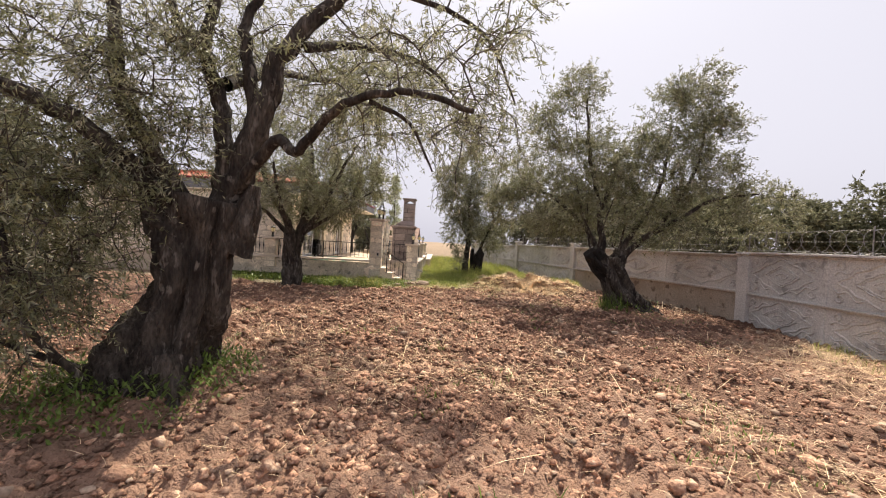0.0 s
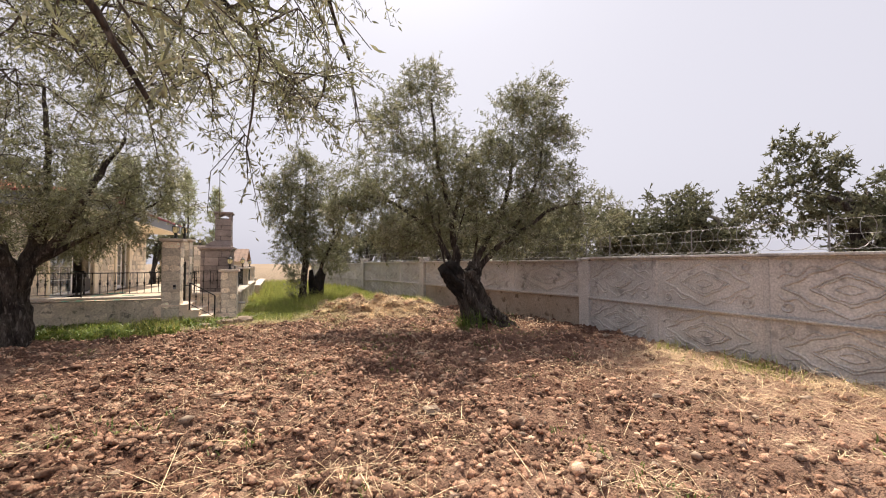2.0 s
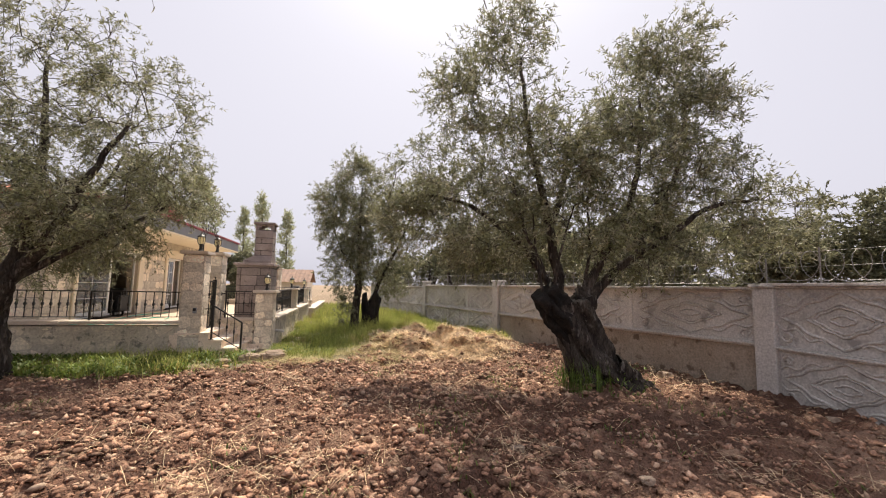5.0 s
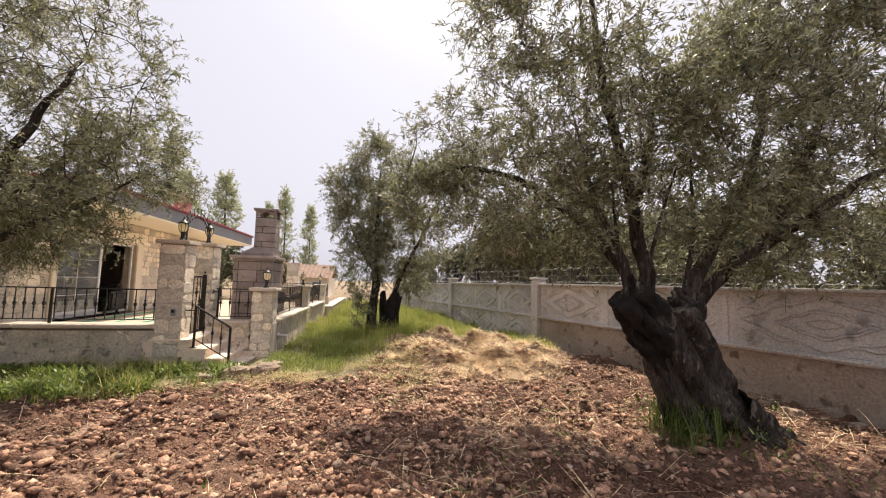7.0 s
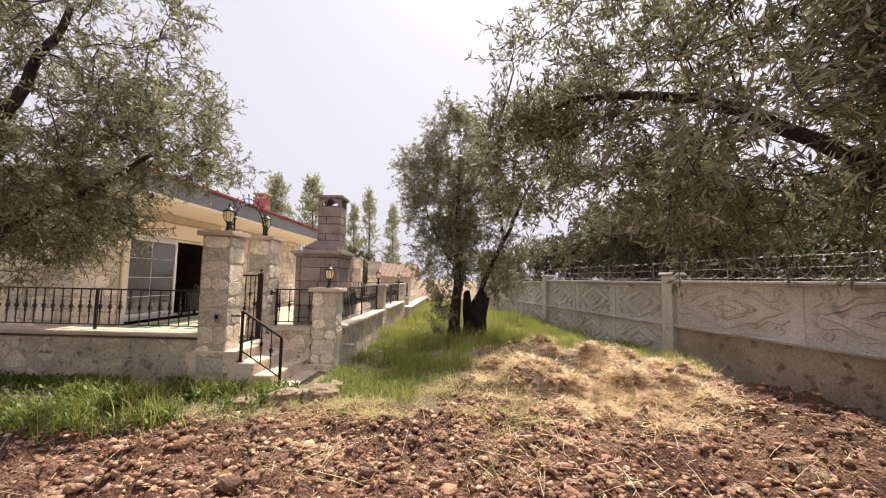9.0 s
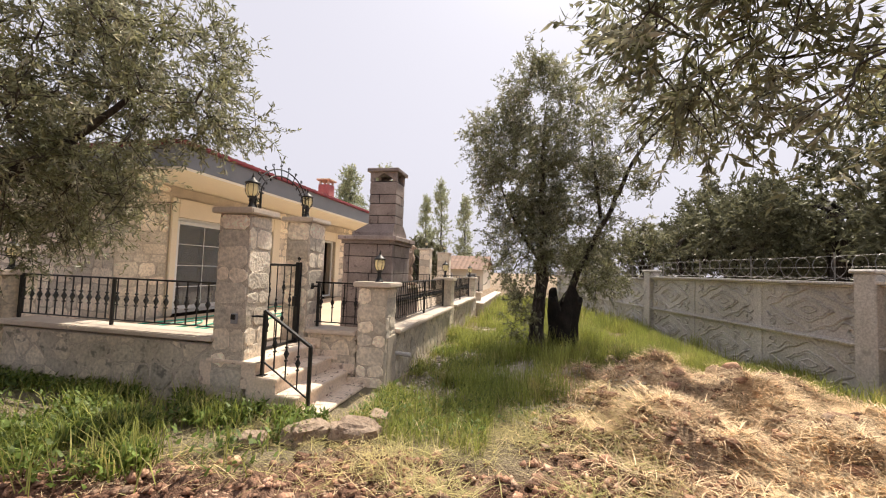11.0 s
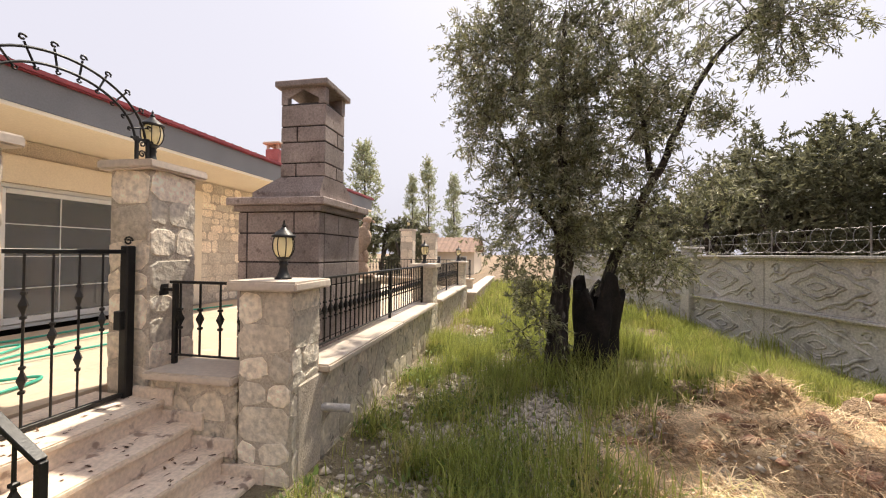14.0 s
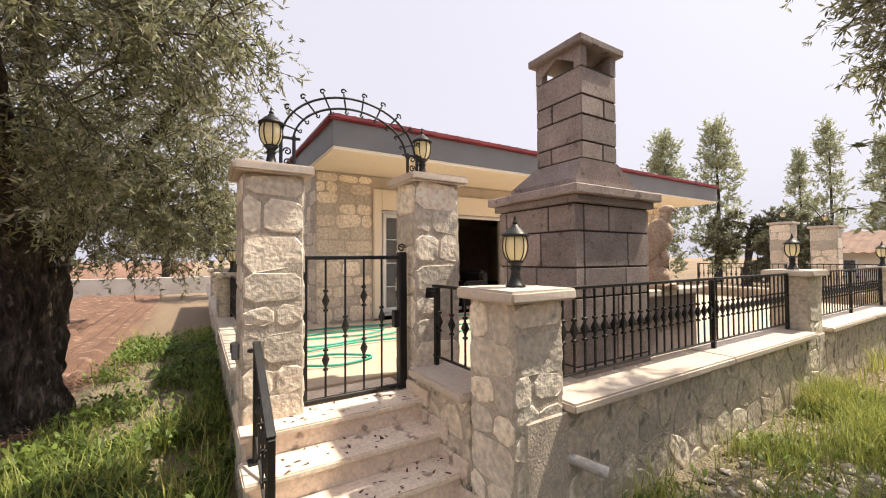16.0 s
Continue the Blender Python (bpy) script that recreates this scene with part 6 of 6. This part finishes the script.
def ribbons(name, label, cat, xs, ys, L, W, mat, lift, lean, curl, kind="stuff", z0=None):
    """Blades or straws: two bent segments with a tapered tip. lean 0 is upright, 1 lies flat."""
    n = len(xs)
    a = rs.uniform(0, 2 * np.pi, n)
    d = np.stack([np.cos(a), np.sin(a), np.zeros(n)], -1)
    s = np.stack([-np.sin(a), np.cos(a), np.zeros(n)], -1)
    base = np.stack([xs, ys, (ground_z(xs, ys) if z0 is None else z0) + lift], -1)
    up = np.array([0, 0, 1.0])
    t1 = np.clip(lean + rs.normal(0, 0.12, n), 0, 1)[:, None] * np.pi / 2
    t2 = np.clip(t1 + (curl * rs.uniform(0.2, 1.2, n))[:, None], 0, np.pi * 0.62)
    L = L[:, None]; W = W[:, None]
    m = base + (d * np.sin(t1) + up * np.cos(t1)) * L * 0.55
    e = m + (d * np.sin(t2) + up * np.cos(t2)) * L * 0.45
    V = np.stack([base - s * W * 0.5, base + s * W * 0.5, m + s * W * 0.42, m - s * W * 0.42, e], 1).reshape(-1, 3)
    k = (np.arange(n) * 5)[:, None]
    F = np.concatenate([k + np.array([[0, 1, 2]]), k + np.array([[0, 2, 3]]), k + np.array([[3, 2, 4]])], 1).reshape(-1, 3)
    return tagged(new(name, mesh_np(name, V, F, mat)), label, cat, kind=kind)

# straw: thick on the mound, thin wisps on the soil
wisps = lambda x, y: tilled(x, y) * np.clip((vnoise(x, y, 0.9, 21) - 0.5) * 3 + 0.2, 0.1, 1) * (x < 7.1)
X, Y = sample(36000, 0.3, 6.2, 12.0, 18.8, lambda x, y: np.clip(mound(x, y) * 2.4 - 0.1, 0, 1) * np.clip(vnoise(x, y, 0.6, 22) * 2.6 - 0.8, 0.06, 1))
ribbons("straw_heap", "thick golden straw spread over the soil mound", "straw", X, Y, rs.uniform(0.08, 0.3, len(X)), rs.uniform(0.004, 0.009, len(X)), M_STRAW, rs.uniform(0.0, 0.06, len(X)), 0.9, 0.35)
X, Y = sample(24000, -6, 7.1, 0.4, 14.2, lambda x, y: wisps(x, y) * np.where(y > 5, 0.6, 1.0))
ribbons("straw_litter", "dry straw wisps scattered over the tilled soil", "straw", X, Y, np.clip(rs.lognormal(-2.35, 0.6, len(X)), 0.03, 0.5), rs.uniform(0.0025, 0.005, len(X)), M_STRAW, rs.uniform(0.01, 0.05, len(X)), 0.93, 0.3)
X, Y = sample(5000, 4.0, 7.2, -0.5, 7.0, lambda x, y: np.clip((x - 4.2 - 1.2 * vnoise(x, y, 1.2, 31)) / 2.2, 0, 1) * (x < 7.15))
ribbons("straw_swath", "long pale straw lying along the boundary wall", "straw", X, Y, rs.uniform(0.15, 0.55, len(X)), rs.uniform(0.003, 0.006, len(X)), M_STRAW, rs.uniform(0.01, 0.05, len(X)), 0.92, 0.2)

X, Y = sample(900, -4, 6.8, 1.2, 13.5, lambda x, y: wisps(x, y) * (0.4 + 0.6 * smooth01((x - 0.5) / 3)))
ribbons("straw_strands", "long pale straw strands lying on the soil", "straw", X, Y, rs.uniform(0.25, 0.7, len(X)), rs.uniform(0.004, 0.0065, len(X)), M_STRAW, rs.uniform(0.03, 0.07, len(X)), 0.95, 0.18)

# matted tangles: short dark hay standing every way round many centres
hx, hy = sample(75, 1.3, 5.9, 12.6, 18.2, lambda x, y: np.clip(mound(x, y) * 2.4 - 0.15, 0, 1) * (vnoise(x, y, 0.45, 17) > 0.5))
hr = rs.uniform(0.08, 0.26, len(hx))
hk = rs.choice(len(hx), 7000, p=hr ** 2 / (hr ** 2).sum())
ha, hu = rs.uniform(0, 2 * np.pi, len(hk)), np.sqrt(rs.uniform(0, 1, len(hk)))
X, Y = hx[hk] + np.cos(ha) * hu * hr[hk], hy[hk] + np.sin(ha) * hu * hr[hk] * 0.8
M_HAY = surf("matted_hay", (0.46, 0.32, 0.2), (0.27, 0.175, 0.105), 3, 30, 0.9, 0.0, c3=(0.66, 0.5, 0.33), c3_at=0.58, vary=0.5, island=True, trans=0.1)
ribbons("hay_tangles", "brown matted tangles of hay on the straw mound", "hay", X, Y, rs.uniform(0.08, 0.26, len(X)), rs.uniform(0.004, 0.009, len(X)), M_HAY, (1 - hu ** 2) * hr[hk] * 0.5 * rs.uniform(0.1, 1, len(X)), 0.85, 0.6)
X, Y = sample(600, 1.0, 5.9, 12.4, 18.2, lambda x, y: np.clip(mound(x, y) * 2.4 - 0.1, 0, 1))
scatter("hay_clumps", "brown clods of soil and hay on the mound", "hay", X, Y, np.clip(rs.lognormal(-3.3, 0.5, len(X)), 0.015, 0.12), M_CLOD, rs, 0.3, 0.6)

# grass
tall = lambda x, y: (1 - tilled(x, y)) * np.clip(vnoise(x, y, 0.5, 41) * 2.6 - 0.75, 0.05, 1) * (x > -0.74) * (x < 7.4 - 0.23 * (y - 9.4) - 0.1) * (1 - 0.8 * np.clip(gravel(x, y), 0, 1)) * (y > 13.5) * np.where((x > 0.7) & (y < 14.9), 0.12, 1) * np.where(x < 0.6, np.clip((y - 13.6) / 1.2, 0.6, 1), 1)
X, Y = sample(50000, -0.75, 5.5, 13.5, 23.0, tall)
hgt = (0.07 + 0.3 * vnoise(X, Y, 0.8, 42) + 0.12 * np.exp(-((X - 1.4) / 1.2) ** 2)) * np.clip((Y - 12.9) / 2.2, 0.5, 1.25)
ribbons("tall_grass", "tall yellow-green grass beside the terrace wall", "grass", X, Y, hgt * rs.uniform(0.5, 1.35, len(X)), rs.uniform(0.004, 0.011, len(X)), M_GRASS, 0.0, 0.18, 0.7)
X, Y = sample(9000, -0.75, 3.2, 13.6, 20.0, tall)
ribbons("low_weeds", "low broad-leaved weeds among the grass", "weeds", X, Y, rs.uniform(0.03, 0.08, len(X)), rs.uniform(0.014, 0.03, len(X)), M_WEED, rs.uniform(0.0, 0.14, len(X)), 0.6, 0.5)
X, Y = sample(9000, -0.75, 4.5, 22.0, 33.0, lambda x, y: (x < 4.3 - 0.22 * (y - 22.3)) * (x > -0.5) * 1.0)
ribbons("far_grass", "far yellow-green grass along the boundary wall", "grass", X, Y, rs.uniform(0.2, 0.6, len(X)), rs.uniform(0.01, 0.02, len(X)), M_GRASS, 0.0, 0.12, 0.5)
front = lambda x, y: np.clip((y - 12.35 + 0.4 * smooth01((x + 4.5) / 1.5) * smooth01((-1.2 - x) / 0.8)) / 0.5, 0, 1) * np.clip(vnoise(x, y, 0.5, 51) * 4.5 - 1.8 + 1.2 * smooth01((y - 13.2) / 0.5), 0.06, 1) * (y < 13.84) * np.where(x > -2.4, (y < 13.75), 1) * (x < -0.9)
X, Y = sample(5500, -9.0, -0.9, 11.9, 13.84, front)
ribbons("grass_strip", "bright green grass along the front terrace wall", "grass", X, Y, (0.1 + 0.28 * vnoise(X, Y, 0.8, 52)) * rs.uniform(0.5, 1.4, len(X)), rs.uniform(0.006, 0.012, len(X)), M_GRASS, 0.0, 0.2, 0.6)
X, Y = sample(11500, -9.0, -0.9, 11.9, 13.84, front)
ribbons("weeds", "broad-leaved green weeds along the front terrace wall", "weeds", X, Y, rs.uniform(0.04, 0.1, len(X)), rs.uniform(0.02, 0.04, len(X)), M_WEED, rs.uniform(0.0, 0.16, len(X)), 0.55, 0.5)
ring = lambda cx, cy, r0, r1: (lambda x, y: ((np.hypot(x - cx, y - cy) > r0) & (np.hypot(x - cx, y - cy) < r1)) * np.clip(1.2 - (np.hypot(x - cx, y - cy) - r0) / (r1 - r0), 0, 1))
for nm, lab, cx_, cy_, r0, r1, n in (("trunk_weeds", "dark green weeds round the big trunk's foot", -2.65, 3.6, 0.42, 1.0, 2600), ("trunk_weeds", "green weeds at the leaning tree's foot", 4.85, 10.2, 0.3, 0.85, 600)):
    X, Y = sample(n, cx_ - r1, cx_ + r1, cy_ - r1, cy_ + r1, ring(cx_, cy_, r0, r1))
    ribbons(nm, lab, "weeds", X, Y, rs.uniform(0.03, 0.08, len(X)), rs.uniform(0.012, 0.024, len(X)), M_WEED, rs.uniform(0.0, 0.2, len(X)), 0.5, 0.5)
X, Y = sample(260, 4.2, 4.75, 9.6, 10.4, lambda x, y: np.ones_like(x))
ribbons("grass_tuft", "tall green tuft beside the leaning trunk", "grass", X, Y, rs.uniform(0.25, 0.6, len(X)), rs.uniform(0.006, 0.012, len(X)), M_WEED, 0.0, 0.15, 0.5)
X, Y = sample(1600, 6.2, 7.25, -1.0, 7.0, lambda x, y: np.clip((x - 6.3) / 0.9, 0, 1) * np.clip(vnoise(x, y, 0.9, 61) * 2 - 0.4, 0.05, 1))
ribbons("wall_grass", "green grass along the foot of the boundary wall", "grass", X, Y, rs.uniform(0.06, 0.25, len(X)), rs.uniform(0.005, 0.01, len(X)), M_GRASS, 0.0, 0.25, 0.6)
X, Y = sample(1800, -5.5, 6.5, 1.0, 13.0, lambda x, y: tilled(x, y) * (vnoise(x, y, 0.7, 71) > 0.8))
ribbons("seedlings", "small green seedlings in the tilled soil", "weeds", X, Y, rs.uniform(0.03, 0.1, len(X)), rs.uniform(0.006, 0.014, len(X)), M_WEED, 0.02, 0.45, 0.5)

X, Y = sample(7000, -2.6, 2.2, 12.6, 15.0, lambda x, y: np.clip(vnoise(x, y, 0.5, 81) * 2 - 0.5, 0.05, 1) * ((x > -0.75) | (y < 13.7)))
M_CUT = surf("cut_grass_blade", (0.5, 0.43, 0.2), (0.38, 0.36, 0.14), 1.5, 10, 0.6, 0.0, c3=(0.6, 0.5, 0.28), c3_at=0.55, vary=0.4, island=True, trans=0.3)
ribbons("cut_grass", "cut yellowing grass lying before the steps", "straw", X, Y, rs.uniform(0.1, 0.4, len(X)), rs.uniform(0.003, 0.007, len(X)), M_CUT, rs.uniform(0.0, 0.05, len(X)), 0.88, 0.3)

# dry leaves on the steps
lx = rs.uniform(-2.2, -1.1, 90)
tz = np.select([lx < STEP_X[0], lx < STEP_X[1], lx < STEP_X[2]], [STEP_Z[0], STEP_Z[1], STEP_Z[2]], STEP_Z[3])
ribbons("dry_leaves", "brown dry leaves lying on the marble steps", "leaves", lx, rs.uniform(14.0, 15.02, 90), rs.uniform(0.02, 0.055, 90), rs.uniform(0.01, 0.02, 90),
        surf("dead_leaf", (0.14, 0.08, 0.05), (0.08, 0.05, 0.035), 5, 40, 0.8, 0.0, vary=0.3, island=True), 0.004, 0.95, 0.1, z0=tz)

# broken stone blocks lying before the steps
M_ROUGHROCK = surf("rough_rock", (0.4, 0.31, 0.235), (0.27, 0.2, 0.15), 6, 40, 0.95, 0.9, c3=(0.2, 0.135, 0.1), dist=0.02)
def rock(x, y, s, seed, rot):
    bm = bmesh.new()
    bmesh.ops.create_icosphere(bm, subdivisions=3, radius=1)
    for v in bm.verts:
        c = v.co
        c = Vector([math.copysign(abs(k) ** 0.55, k) for k in c])
        v.co = Vector((c.x * s[0], c.y * s[1], c.z * s[2])) * (1 + 0.34 * noise.noise(v.co * 1.5 + Vector((seed * 3.7, 0, 0))) + 0.1 * noise.noise(v.co * 5 + Vector((0, seed, 0))))
    ob = tagged(new("stone_block", bm_mesh("stone_block", bm, M_ROUGHROCK)), "rough broken pale stone block lying on the ground", "stone", "loose stone blocks")
    ob.matrix_basis = pose(x, y, float(ground_z(x, y)) + s[2] * 0.55, 4, 3, rot)
rock(-0.52, 13.5, (0.22, 0.13, 0.12), 1, 15); rock(-0.95, 13.38, (0.19, 0.12, 0.1), 2, 60); rock(-0.42, 13.85, (0.15, 0.11, 0.09), 4, 100); rock(-1.35, 13.15, (0.12, 0.09, 0.07), 5, 30); rock(0.35, 14.9, (0.13, 0.1, 0.06), 3, 80)
for k, (x, y, a) in enumerate(((2.5, 17.37, 0.13), (6.9, 11.4, 0.1), (6.55, 10.6, 0.14), (7.0, 10.2, 0.09), (6.9, 8.3, 0.07), (6.7, 11.1, 0.08))):
    rock(x, y, (a, a * 0.7, a * 0.5), 10 + k, 40 * k)

for k, (x, y, a) in enumerate(((1.85, 5.7, 0.085), (1.02, 5.62, 0.05), (-0.63, 6.6, 0.06), (2.6, 8.2, 0.07), (1.7, 9.0, 0.06), (0.3, 4.2, 0.05), (3.4, 7.4, 0.06), (-1.6, 8.4, 0.06), (2.3, 3.4, 0.06), (4.6, 5.2, 0.055))):
    rock(x, y, (a, a * 0.75, a * 0.4), 30 + k, 57 * k)

# ---- single stones, laid last ----
lay_pieces()
